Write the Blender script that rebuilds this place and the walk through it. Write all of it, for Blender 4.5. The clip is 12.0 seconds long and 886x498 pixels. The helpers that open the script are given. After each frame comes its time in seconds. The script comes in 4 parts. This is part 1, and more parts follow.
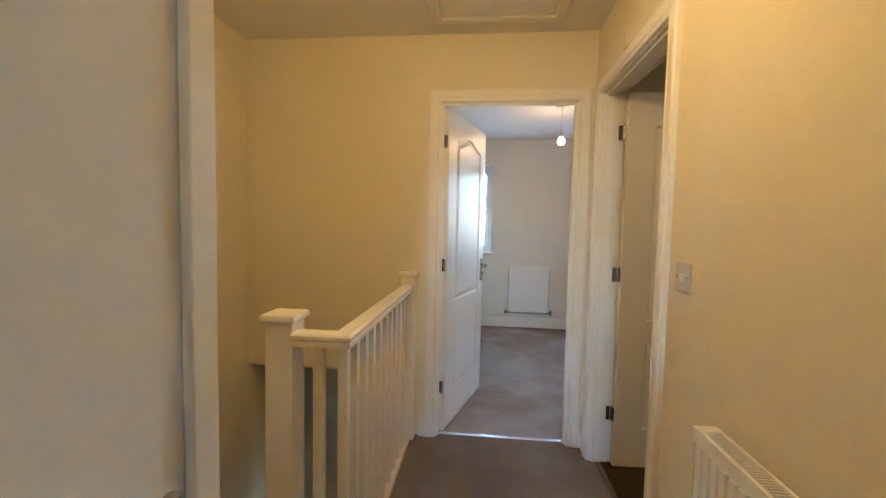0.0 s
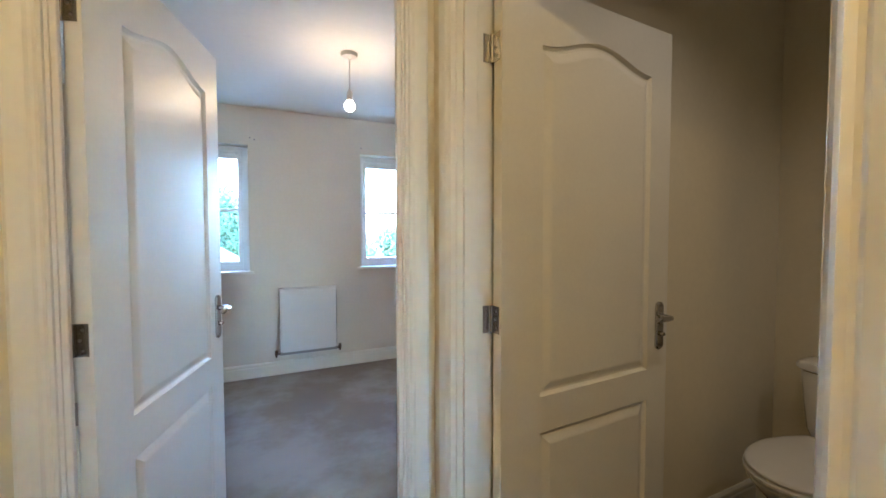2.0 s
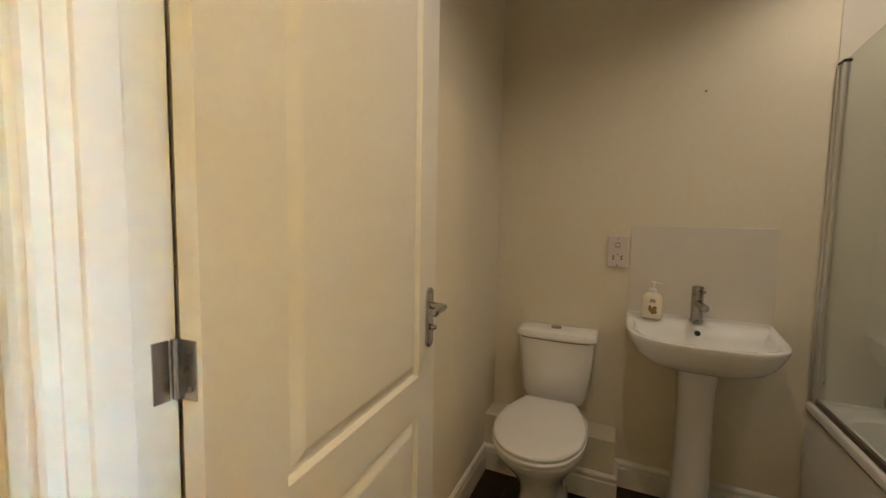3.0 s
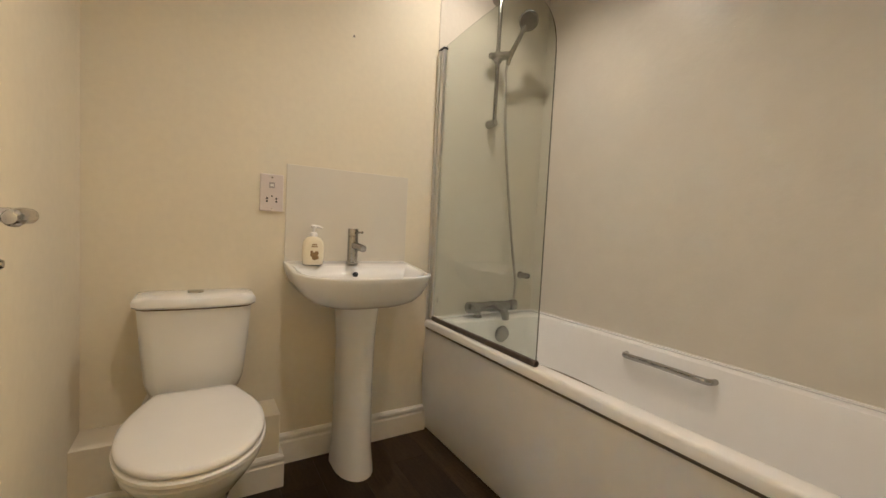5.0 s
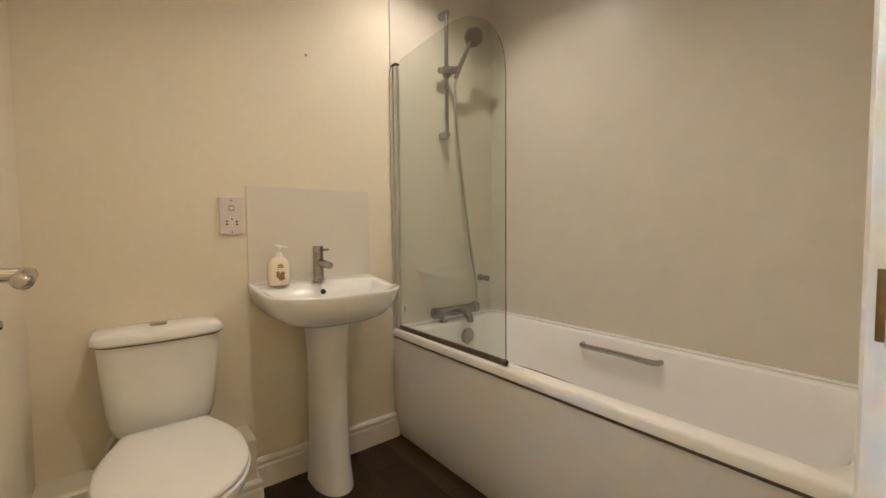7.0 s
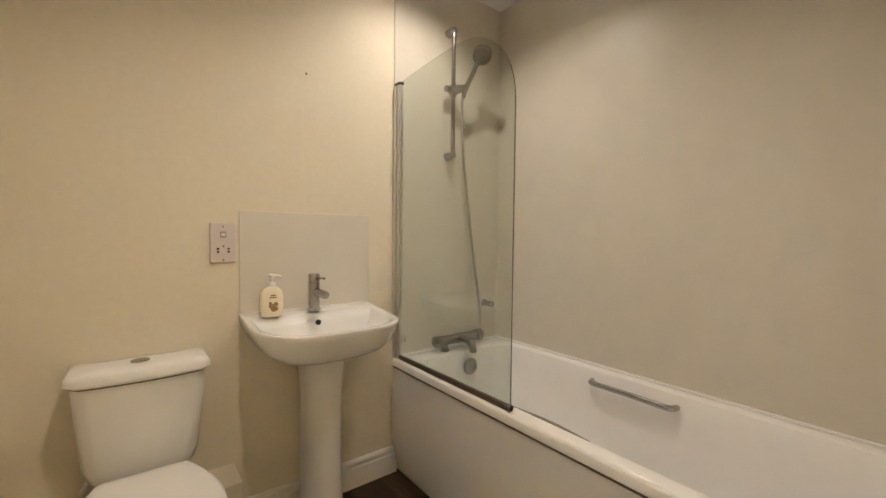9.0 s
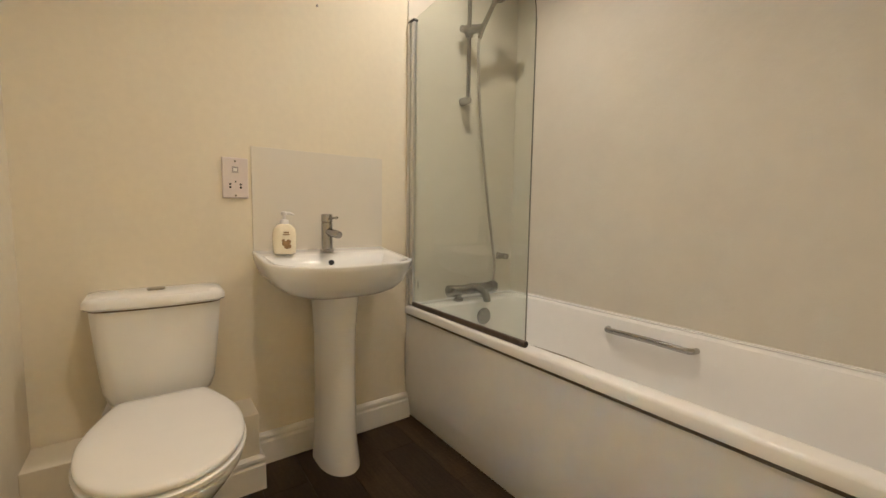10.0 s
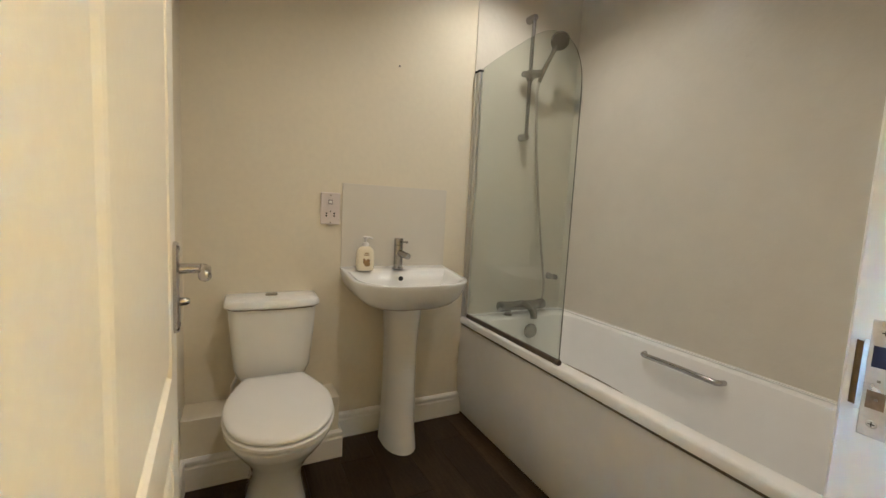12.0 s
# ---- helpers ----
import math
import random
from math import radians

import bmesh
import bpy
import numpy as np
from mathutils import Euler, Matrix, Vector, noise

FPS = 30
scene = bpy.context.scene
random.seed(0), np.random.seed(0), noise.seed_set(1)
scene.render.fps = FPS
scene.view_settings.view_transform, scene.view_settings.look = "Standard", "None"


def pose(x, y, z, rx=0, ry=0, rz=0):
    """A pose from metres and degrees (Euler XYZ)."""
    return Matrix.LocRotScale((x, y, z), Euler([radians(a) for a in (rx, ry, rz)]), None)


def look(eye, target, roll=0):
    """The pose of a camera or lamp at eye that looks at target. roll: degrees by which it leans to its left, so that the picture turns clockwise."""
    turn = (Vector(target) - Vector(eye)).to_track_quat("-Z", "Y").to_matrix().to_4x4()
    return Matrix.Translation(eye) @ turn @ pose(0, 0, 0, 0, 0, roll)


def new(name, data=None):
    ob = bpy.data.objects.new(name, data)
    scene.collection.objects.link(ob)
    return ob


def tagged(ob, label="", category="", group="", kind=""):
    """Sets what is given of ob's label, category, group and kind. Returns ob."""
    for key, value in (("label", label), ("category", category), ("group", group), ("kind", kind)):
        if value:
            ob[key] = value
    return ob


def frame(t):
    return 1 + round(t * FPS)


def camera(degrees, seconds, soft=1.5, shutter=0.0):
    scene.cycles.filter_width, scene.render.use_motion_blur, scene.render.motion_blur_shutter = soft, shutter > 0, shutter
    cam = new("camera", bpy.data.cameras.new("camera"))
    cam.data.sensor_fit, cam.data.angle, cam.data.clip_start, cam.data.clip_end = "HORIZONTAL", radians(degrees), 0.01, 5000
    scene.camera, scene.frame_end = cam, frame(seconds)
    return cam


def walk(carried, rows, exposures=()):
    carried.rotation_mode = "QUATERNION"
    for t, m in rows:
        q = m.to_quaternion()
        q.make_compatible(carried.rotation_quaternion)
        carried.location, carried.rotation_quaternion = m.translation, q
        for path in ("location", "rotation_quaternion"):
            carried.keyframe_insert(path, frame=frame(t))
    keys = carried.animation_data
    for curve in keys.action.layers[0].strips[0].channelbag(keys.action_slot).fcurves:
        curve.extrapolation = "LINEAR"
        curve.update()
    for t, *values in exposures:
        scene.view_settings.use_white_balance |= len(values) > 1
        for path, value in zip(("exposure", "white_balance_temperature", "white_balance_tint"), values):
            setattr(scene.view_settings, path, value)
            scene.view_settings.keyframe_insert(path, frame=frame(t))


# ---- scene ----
cam = camera(95.6, 12.0)
PATH = [
    (0, (0.682, 1.433, 1.284), (0.482, 3.42, 1.166), 1.2),
    (0.5, (0.683, 1.745, 1.274), (0.316, 3.707, 1.153), 0.8),
    (1, (0.722, 2.043, 1.296), (0.433, 4.018, 1.175), 0.3),
    (1.5, (0.728, 2.408, 1.281), (0.997, 4.387, 1.177), 0.2),
    (2, (0.79, 2.697, 1.282), (1.653, 4.499, 1.203), -0.1),
    (2.5, (0.943, 2.956, 1.269), (2.332, 4.391, 1.17), 0.0),
    (3, (1.091, 3.149, 1.234), (2.905, 3.975, 1.079), 1.0),
    (3.5, (1.223, 3.297, 1.2), (3.213, 3.4, 1.021), 1.8),
    (3.7, (1.263, 3.281, 1.202), (3.252, 3.209, 1.008), 2.3),
    (5.3, (1.392, 3.443, 0.96), (3.051, 2.33, 0.878), 2.7),
    (5.5, (1.386, 3.453, 0.951), (3.038, 2.329, 0.879), 2.6),
    (6, (1.338, 3.481, 0.976), (2.955, 2.306, 0.892), 2.0),
    (6.5, (1.315, 3.49, 1.006), (2.879, 2.247, 0.902), 0.3),
    (7, (1.373, 3.503, 1.039), (2.938, 2.262, 0.939), -0.5),
    (7.2, (1.394, 3.511, 1.06), (2.967, 2.278, 0.975), -0.1),
    (8.8, (1.421, 3.451, 1.176), (2.999, 2.224, 1.13), 0.5),
    (9, (1.442, 3.439, 1.134), (3.023, 2.216, 1.061), 0.6),
    (9.5, (1.484, 3.422, 1.038), (3.076, 2.216, 0.932), 0.9),
    (10, (1.464, 3.427, 0.984), (3.077, 2.258, 0.805), 0.9),
    (10.5, (1.393, 3.445, 0.985), (2.994, 2.266, 0.768), 0.7),
    (11, (1.341, 3.481, 1.026), (2.917, 2.268, 0.816), 0.3),
    (11.5, (1.307, 3.545, 1.096), (2.907, 2.363, 0.888), 0.5),
    (12, (1.227, 3.541, 1.122), (3.0, 2.640, 0.922), 3.0),
]
EXPOSURE = [(0, 6.05, 5600, 9), (0.5, 6.18, 5100, 8), (1, 6.33, 4850, 6), (1.5, 6.23, 4750, 6), (2, 6.16, 4900, 5), (2.5, 6.23, 5300, 7), (3, 6.97, 5000, 5), (3.5, 7.43, 4650, 6), (5.5, 7.94, 4750, 7), (6.5, 7.63, 4700, 6), (7, 7.93, 4750, 7), (9, 7.95, 4750, 7), (10, 8.05, 4750, 6), (11, 7.9, 4650, 6), (11.5, 7.72, 4650, 6), (12, 7.75, 4450, 3)]
walk(cam, [(t, look(eye, target, roll)) for t, eye, target, roll in PATH], EXPOSURE)

# ---- world and lights ----
SUN_EL, SUN_AZ = radians(50), radians(268)
world = bpy.data.worlds.new("sky_world")
scene.world = world
world.use_nodes = True
wn = world.node_tree.nodes
sky = wn.new("ShaderNodeTexSky")
sky.sky_type, sky.sun_disc = "NISHITA", False
sky.sun_elevation, sky.sun_rotation = SUN_EL, SUN_AZ
sky.air_density, sky.dust_density, sky.ozone_density = 1.0, 1.0, 1.3
world.node_tree.links.new(sky.outputs[0], wn["Background"].inputs["Color"])
wn["Background"].inputs["Strength"].default_value = 0.15


def lamp(name, kind, energy, color, loc, size=0.1, target=None, label="", **more):
    data = bpy.data.lights.new(name, kind)
    data.energy, data.color = energy, color
    if kind == "SUN":
        data.angle = size
    elif kind == "AREA":
        data.shape, data.size, data.size_y = "RECTANGLE", size[0], size[1]
    else:
        data.shadow_soft_size = size
    for k, v in more.items():
        if k == "spot_size":
            data.spot_size = v
        if k == "spot_blend":
            data.spot_blend = v
    ob = new(name, data)
    ob.matrix_world = look(loc, target) if target else pose(*loc)
    return ob


sun_dir = Vector((math.sin(SUN_AZ) * math.cos(SUN_EL), math.cos(SUN_AZ) * math.cos(SUN_EL), math.sin(SUN_EL)))
lamp("sun_lamp", "SUN", 0.6, (1.0, 0.97, 0.93), tuple(sun_dir * 30), radians(12), (0, 0, 0))
WARM = (1.0, 0.57, 0.165)
LANDING_LAMP = (0.57, 2.42, 2.16)
BED_LAMP = (1.355, 5.20, 2.062)
lamp("landing_light", "POINT", 0.275, WARM, LANDING_LAMP, 0.035)
lamp("bedroom_light", "POINT", 0.16, (1.0, 0.60, 0.28), BED_LAMP, 0.034)
DOWNLIGHTS = [(2.66, 2.43), (2.00, 3.12)]
for dx, dy in DOWNLIGHTS:
    lamp("bathroom_light", "SPOT", 0.149, (1.0, 0.69, 0.42), (dx, dy, 2.368), 0.022, (dx, dy, 0), spot_size=radians(146), spot_blend=0.75)

# ---- materials ----


def shader(name, base, rough=0.5, metal=0.0, var=0.06, scale=3.0, fine=60.0, bump=0.0, bump_scale=200.0, coat=0.0, spec=0.5):
    """Base colour varied at two scales, with fine relief."""
    m = bpy.data.materials.new(name)
    m.use_nodes = True
    nt = m.node_tree
    n, link = nt.nodes, nt.links.new
    b = n["Principled BSDF"]
    b.inputs["Metallic"].default_value = metal
    b.inputs["Coat Weight"].default_value = coat
    b.inputs["Specular IOR Level"].default_value = spec
    tc = n.new("ShaderNodeTexCoord")
    big, small = n.new("ShaderNodeTexNoise"), n.new("ShaderNodeTexNoise")
    big.inputs["Scale"].default_value, big.inputs["Detail"].default_value = scale, 4
    small.inputs["Scale"].default_value, small.inputs["Detail"].default_value = fine, 3
    for x in (big, small):
        link(tc.outputs["Object"], x.inputs["Vector"])
    mix = n.new("ShaderNodeMath")
    mix.operation = "ADD"
    link(big.outputs["Fac"], mix.inputs[0])
    link(small.outputs["Fac"], mix.inputs[1])
    ramp = n.new("ShaderNodeValToRGB")
    e = ramp.color_ramp.elements
    e[0].position, e[1].position = 0.35, 0.65
    e[0].color = (*[c * (1 - var) for c in base], 1)
    e[1].color = (*[min(1, c * (1 + var)) for c in base], 1)
    half = n.new("ShaderNodeMath")
    half.operation = "MULTIPLY"
    half.inputs[1].default_value = 0.5
    link(mix.outputs[0], half.inputs[0])
    link(half.outputs[0], ramp.inputs[0])
    link(ramp.outputs[0], b.inputs["Base Color"])
    rr = n.new("ShaderNodeMapRange")
    rr.inputs["To Min"].default_value, rr.inputs["To Max"].default_value = rough * 0.88, min(1, rough * 1.12)
    link(big.outputs["Fac"], rr.inputs["Value"])
    link(rr.outputs[0], b.inputs["Roughness"])
    if bump:
        bn = n.new("ShaderNodeTexNoise")
        bn.inputs["Scale"].default_value, bn.inputs["Detail"].default_value = bump_scale, 3
        link(tc.outputs["Object"], bn.inputs["Vector"])
        bp = n.new("ShaderNodeBump")
        bp.inputs["Strength"].default_value, bp.inputs["Distance"].default_value = bump, 0.002
        link(bn.outputs["Fac"], bp.inputs["Height"])
        link(bp.outputs[0], b.inputs["Normal"])
    return m


def carpet_material(name, base, soiled=False):
    m = shader(name, base, 0.95, 0, 0.10, 2.2, 420, 0.9, 520, spec=0.1)
    nt = m.node_tree
    n, link = nt.nodes, nt.links.new
    b, ramp = n["Principled BSDF"], [x for x in n if x.type == "VALTORGB"][0]
    tc = [x for x in n if x.type == "TEX_COORD"][0]
    worn = n.new("ShaderNodeTexNoise")
    worn.inputs["Scale"].default_value, worn.inputs["Detail"].default_value, worn.inputs["Roughness"].default_value = 1.1, 8, 0.65
    link(tc.outputs["Object"], worn.inputs["Vector"])
    wr = n.new("ShaderNodeValToRGB")
    wr.color_ramp.elements[0].position, wr.color_ramp.elements[1].position = 0.40, 0.58
    wr.color_ramp.elements[0].color, wr.color_ramp.elements[1].color = (0.78, 0.76, 0.74, 1), (1, 1, 1, 1)
    link(worn.outputs["Fac"], wr.inputs[0])
    if soiled:
        wr.color_ramp.elements[0].color = (0.80, 0.745, 0.69, 1)
        wr.color_ramp.elements[0].position, wr.color_ramp.elements[1].position = 0.43, 0.56
    mul = n.new("ShaderNodeMix")
    mul.data_type, mul.blend_type = "RGBA", "MULTIPLY"
    mul.inputs["Factor"].default_value = 1
    link(ramp.outputs[0], mul.inputs["A"])
    link(wr.outputs[0], mul.inputs["B"])
    link(mul.outputs["Result"], b.inputs["Base Color"])
    return m


def wood_material(name, base):
    m = shader(name, base, 0.48, 0, 0.35, 7, 90, 0.25, 150, spec=0.25)
    nt = m.node_tree
    n, link = nt.nodes, nt.links.new
    b, ramp = n["Principled BSDF"], [x for x in n if x.type == "VALTORGB"][0]
    tc = [x for x in n if x.type == "TEX_COORD"][0]
    mp = n.new("ShaderNodeMapping")
    mp.inputs["Scale"].default_value = (1.5, 22, 1)
    link(tc.outputs["Object"], mp.inputs["Vector"])
    grain = n.new("ShaderNodeTexNoise")
    grain.inputs["Scale"].default_value, grain.inputs["Detail"].default_value, grain.inputs["Distortion"].default_value = 4, 8, 0.6
    link(mp.outputs[0], grain.inputs["Vector"])
    gr = n.new("ShaderNodeValToRGB")
    gr.color_ramp.elements[0].position, gr.color_ramp.elements[1].position = 0.35, 0.68
    gr.color_ramp.elements[0].color, gr.color_ramp.elements[1].color = (0.72, 0.68, 0.64, 1), (1.15, 1.12, 1.08, 1)
    link(grain.outputs["Fac"], gr.inputs[0])
    oi = n.new("ShaderNodeObjectInfo")
    hv = n.new("ShaderNodeMapRange")
    hv.inputs["To Min"].default_value, hv.inputs["To Max"].default_value = 0.7, 1.25
    link(oi.outputs["Random"], hv.inputs["Value"])
    mul = n.new("ShaderNodeMix")
    mul.data_type, mul.blend_type = "RGBA", "MULTIPLY"
    mul.inputs["Factor"].default_value = 1
    link(ramp.outputs[0], mul.inputs["A"])
    link(gr.outputs[0], mul.inputs["B"])
    vm = n.new("ShaderNodeVectorMath")
    vm.operation = "SCALE"
    link(mul.outputs["Result"], vm.inputs[0])
    link(hv.outputs[0], vm.inputs["Scale"])
    link(vm.outputs[0], b.inputs["Base Color"])
    return m


def glass_material(name, tint, rough=0.0):
    m = bpy.data.materials.new(name)
    m.use_nodes = True
    b = m.node_tree.nodes["Principled BSDF"]
    b.inputs["Base Color"].default_value = (*tint, 1)
    b.inputs["Roughness"].default_value = rough
    b.inputs["Transmission Weight"].default_value = 1
    b.inputs["IOR"].default_value = 1.45
    return m


def glow_material(name, color, strength):
    m = bpy.data.materials.new(name)
    m.use_nodes = True
    b = m.node_tree.nodes["Principled BSDF"]
    b.inputs["Base Color"].default_value = (*color, 1)
    b.inputs["Emission Color"].default_value = (*color, 1)
    b.inputs["Emission Strength"].default_value = strength
    return m


CREAM = (0.75, 0.695, 0.55)
M_WALL = shader("cream_emulsion", CREAM, 0.75, 0, 0.025, 1.6, 40, 0.10, 160, spec=0.25)
M_BEDWALL = shader("pale_emulsion", (0.74, 0.70, 0.62), 0.7, 0, 0.03, 1.6, 40, 0.10, 160, spec=0.3)
M_CEIL = shader("ceiling_paint", (0.80, 0.79, 0.75), 0.85, 0, 0.02, 2, 30, 0.12, 120, spec=0.2)
M_GLOSS = shader("white_gloss_paint", (0.80, 0.78, 0.72), 0.42, 0, 0.02, 4, 50, 0.04, 90)
M_DOOR = shader("white_door_paint", (0.80, 0.785, 0.73), 0.36, 0, 0.02, 3, 90, 0.08, 260, spec=0.4)
M_CARPET = carpet_material("grey_brown_carpet", (0.215, 0.185, 0.158))
M_BEDCARPET = carpet_material("worn_grey_carpet", (0.34, 0.31, 0.28), True)
M_VINYL = wood_material("dark_wood_vinyl", (0.038, 0.025, 0.0105))
M_SUBFLOOR = shader("floor_joint", (0.02, 0.016, 0.013), 0.8)
M_CERAMIC = shader("white_ceramic", (0.82, 0.82, 0.80), 0.07, 0, 0.01, 2, 20, coat=0.5)
M_ACRYLIC = shader("white_acrylic", (0.84, 0.83, 0.81), 0.10, 0, 0.012, 2, 20, coat=0.3)
M_PANEL = shader("bath_panel_plastic", (0.76, 0.745, 0.72), 0.30, 0, 0.02, 3, 20)
M_SEAT = shader("white_seat_plastic", (0.80, 0.79, 0.77), 0.08, 0, 0.01, 2, 20)
M_WETWALL = shader("wet_wall_paint", (0.64, 0.605, 0.52), 0.34, 0, 0.025, 1.2, 12, 0.5, 45, spec=0.35)
M_SPLASH = shader("splashback_plastic", (0.68, 0.645, 0.56), 0.50, 0, 0.01, 2, 20)
M_CHROME = shader("polished_chrome", (0.42, 0.41, 0.395), 0.16, 1.0, 0.05, 8, 60)
M_SATIN = shader("satin_nickel", (0.42, 0.405, 0.39), 0.25, 1.0, 0.08, 12, 200)
M_HANDLE = shader("door_handle_chrome", (0.50, 0.485, 0.47), 0.17, 1.0, 0.06, 12, 200)
M_DARKMETAL = shader("aged_steel", (0.26, 0.24, 0.22), 0.38, 0.9, 0.15, 20, 120)
M_ALU = shader("aluminium_profile", (0.62, 0.62, 0.61), 0.35, 0.9, 0.04, 6, 100)
M_SEAL_GAP = shader("brown_aged_seal_and_gap", (0.115, 0.09, 0.068), 0.4, 0, 0.2, 30, 90)
M_SWITCH = shader("aged_switch_plastic", (0.56, 0.52, 0.47), 0.35, 0, 0.03, 8, 60)
M_PLASTIC = shader("white_plastic", (0.74, 0.72, 0.70), 0.32, 0, 0.02, 5, 60)
M_SOCKET = shader("aged_socket_plastic", (0.66, 0.60, 0.575), 0.34, 0, 0.03, 5, 60)
M_HOSE = shader("ribbed_hose_plastic", (0.40, 0.375, 0.33), 0.38, 0.45, 0.06, 20, 200)
M_RECESS = shader("brown_latch_recess", (0.22, 0.17, 0.125), 0.6, 0, 0.2, 60, 200)
M_GREYPLASTIC = shader("grey_plastic", (0.35, 0.33, 0.33), 0.4, 0, 0.03, 5, 60)
M_DARKPLASTIC = shader("dark_grey_plastic", (0.10, 0.085, 0.07), 0.4)
M_BLACK = shader("black_plastic", (0.015, 0.014, 0.014), 0.45)
M_RAD = shader("radiator_enamel", (0.80, 0.79, 0.76), 0.30, 0, 0.02, 5, 60)
# Grey that paints the shadow round the flat radiator onto its edges.
M_RADSHADE = shader("radiator_edge_shade", (0.32, 0.31, 0.30), 0.5, 0, 0.05, 5, 60)
M_UPVC = shader("white_upvc", (0.82, 0.83, 0.84), 0.28, 0, 0.015, 5, 60)
M_SOAP = shader("cream_soap_bottle", (0.84, 0.77, 0.58), 0.22, 0, 0.03, 20, 90, coat=0.3)
M_LABEL_TAN = shader("tan_print", (0.30, 0.19, 0.075), 0.5, 0, 0.3, 60, 200)
M_BRASS = shader("brass_lip", (0.19, 0.135, 0.06), 0.4, 0.8, 0.1, 30, 120)
M_BLUE = shader("dark_latch_hole", (0.012, 0.014, 0.05), 0.5)
M_STEELBRIGHT = shader("strike_steel", (0.58, 0.57, 0.56), 0.28, 1.0, 0.08, 25, 160)
M_GLASS = glass_material("window_glass", (0.95, 0.98, 0.98))
M_SCREEN = glass_material("screen_glass", (0.80, 0.845, 0.79))
M_BULB = glow_material("lamp_bulb", (1.0, 0.80, 0.52), 0.5)
M_DOWN = glow_material("downlight_lens", (1.0, 0.85, 0.62), 0.13)
M_GREASE = shader("grey_grille", (0.30, 0.28, 0.25), 0.5, 0.3, 0.05, 10, 90)
M_LEAF = shader("tree_leaves", (0.05, 0.085, 0.03), 0.7, 0, 0.35, 1.5, 8)
M_BARK = shader("tree_bark", (0.12, 0.09, 0.06), 0.9, 0, 0.2, 3, 20)
M_GRASS = shader("grass_ground", (0.13, 0.135, 0.11), 0.9, 0, 0.25, 0.3, 6)
M_BRICK = shader("red_brick", (0.30, 0.15, 0.10), 0.85, 0, 0.15, 2, 30)
M_TILE = shader("roof_tile", (0.10, 0.095, 0.09), 0.7, 0, 0.15, 2, 20)

# ---- mesh helpers ----


def part(name, bm, material, parent=None, label="", smooth=None, at=None):
    me = bpy.data.meshes.new(name)
    bmesh.ops.recalc_face_normals(bm, faces=bm.faces)
    bm.to_mesh(me)
    bm.free()
    me.materials.append(material)
    ob = new(name, me)
    if smooth is not None:
        me.shade_smooth()
        if smooth < 180:
            me.set_sharp_from_angle(angle=radians(smooth))
    if at is not None:
        ob.matrix_basis = at
    if parent is not None:
        ob.parent = parent
    if label:
        ob["label"] = label
    return ob


def thing(name, label, category, loc=(0, 0, 0), rz=0, group="", kind=""):
    e = new(name)
    e.empty_display_size = 0.1
    e.matrix_basis = pose(*loc, 0, 0, rz)
    return tagged(e, label, category, group, kind)


def box(bm, x0, x1, y0, y1, z0, z1, bevel=0.0, seg=2):
    vs = [bm.verts.new((x, y, z)) for x in (x0, x1) for y in (y0, y1) for z in (z0, z1)]
    fs = [bm.faces.new([vs[i] for i in f]) for f in ((0, 1, 3, 2), (4, 6, 7, 5), (0, 4, 5, 1), (2, 3, 7, 6), (0, 2, 6, 4), (1, 5, 7, 3))]
    if bevel:
        es = list({e for f in fs for e in f.edges})
        bmesh.ops.bevel(bm, geom=es, offset=bevel, segments=seg, affect="EDGES", profile=0.5)
    return bm


def boxes(*rows, bevel=0.0):
    bm = bmesh.new()
    for r in rows:
        box(bm, *r, bevel=bevel)
    return bm


def rings(bm, loops, caps=True, closed=False):
    """Skins a row of loops of equally many points."""
    rows = [[bm.verts.new(p) for p in loop] for loop in loops]
    n = len(rows[0])
    pairs = list(zip(rows, rows[1:])) + ([(rows[-1], rows[0])] if closed else [])
    for a, b in pairs:
        for i in range(n):
            j = (i + 1) % n
            bm.faces.new((a[i], a[j], b[j], b[i]))
    if caps and not closed:
        bm.faces.new(rows[0][::-1])
        bm.faces.new(rows[-1])
    return bm


def sweep(bm, stations, profile):
    """Profile of (u, v) carried along stations of (point, U, V)."""
    return rings(bm, [[Vector(p) + Vector(a) * u + Vector(b) * v for u, v in profile] for p, a, b in stations])


def lathe(bm, profile, centre=(0, 0, 0), axis="z", seg=24):
    """Turns (radius, height) pairs round an axis."""
    c = Vector(centre)
    out = []
    for r, h in profile:
        loop = []
        for i in range(seg):
            a = 2 * math.pi * i / seg
            u, v = r * math.cos(a), r * math.sin(a)
            loop.append(c + Vector({"z": (u, v, h), "x": (h, u, v), "y": (v, h, u)}[axis]))
        out.append(loop)
    return rings(bm, out)


def tube(bm, pts, r, seg=12):
    """A round bar through points."""
    pts = [Vector(p) for p in pts]
    loops, last = [], None
    for i, p in enumerate(pts):
        d = (pts[min(i + 1, len(pts) - 1)] - pts[max(i - 1, 0)]).normalized()
        a = d.orthogonal().normalized() if last is None else (last - d * last.dot(d)).normalized()
        last = a
        b = d.cross(a)
        rad = r[i] if isinstance(r, (list, tuple)) else r
        loops.append([p + a * rad * math.cos(2 * math.pi * k / seg) + b * rad * math.sin(2 * math.pi * k / seg) for k in range(seg)])
    return rings(bm, loops)


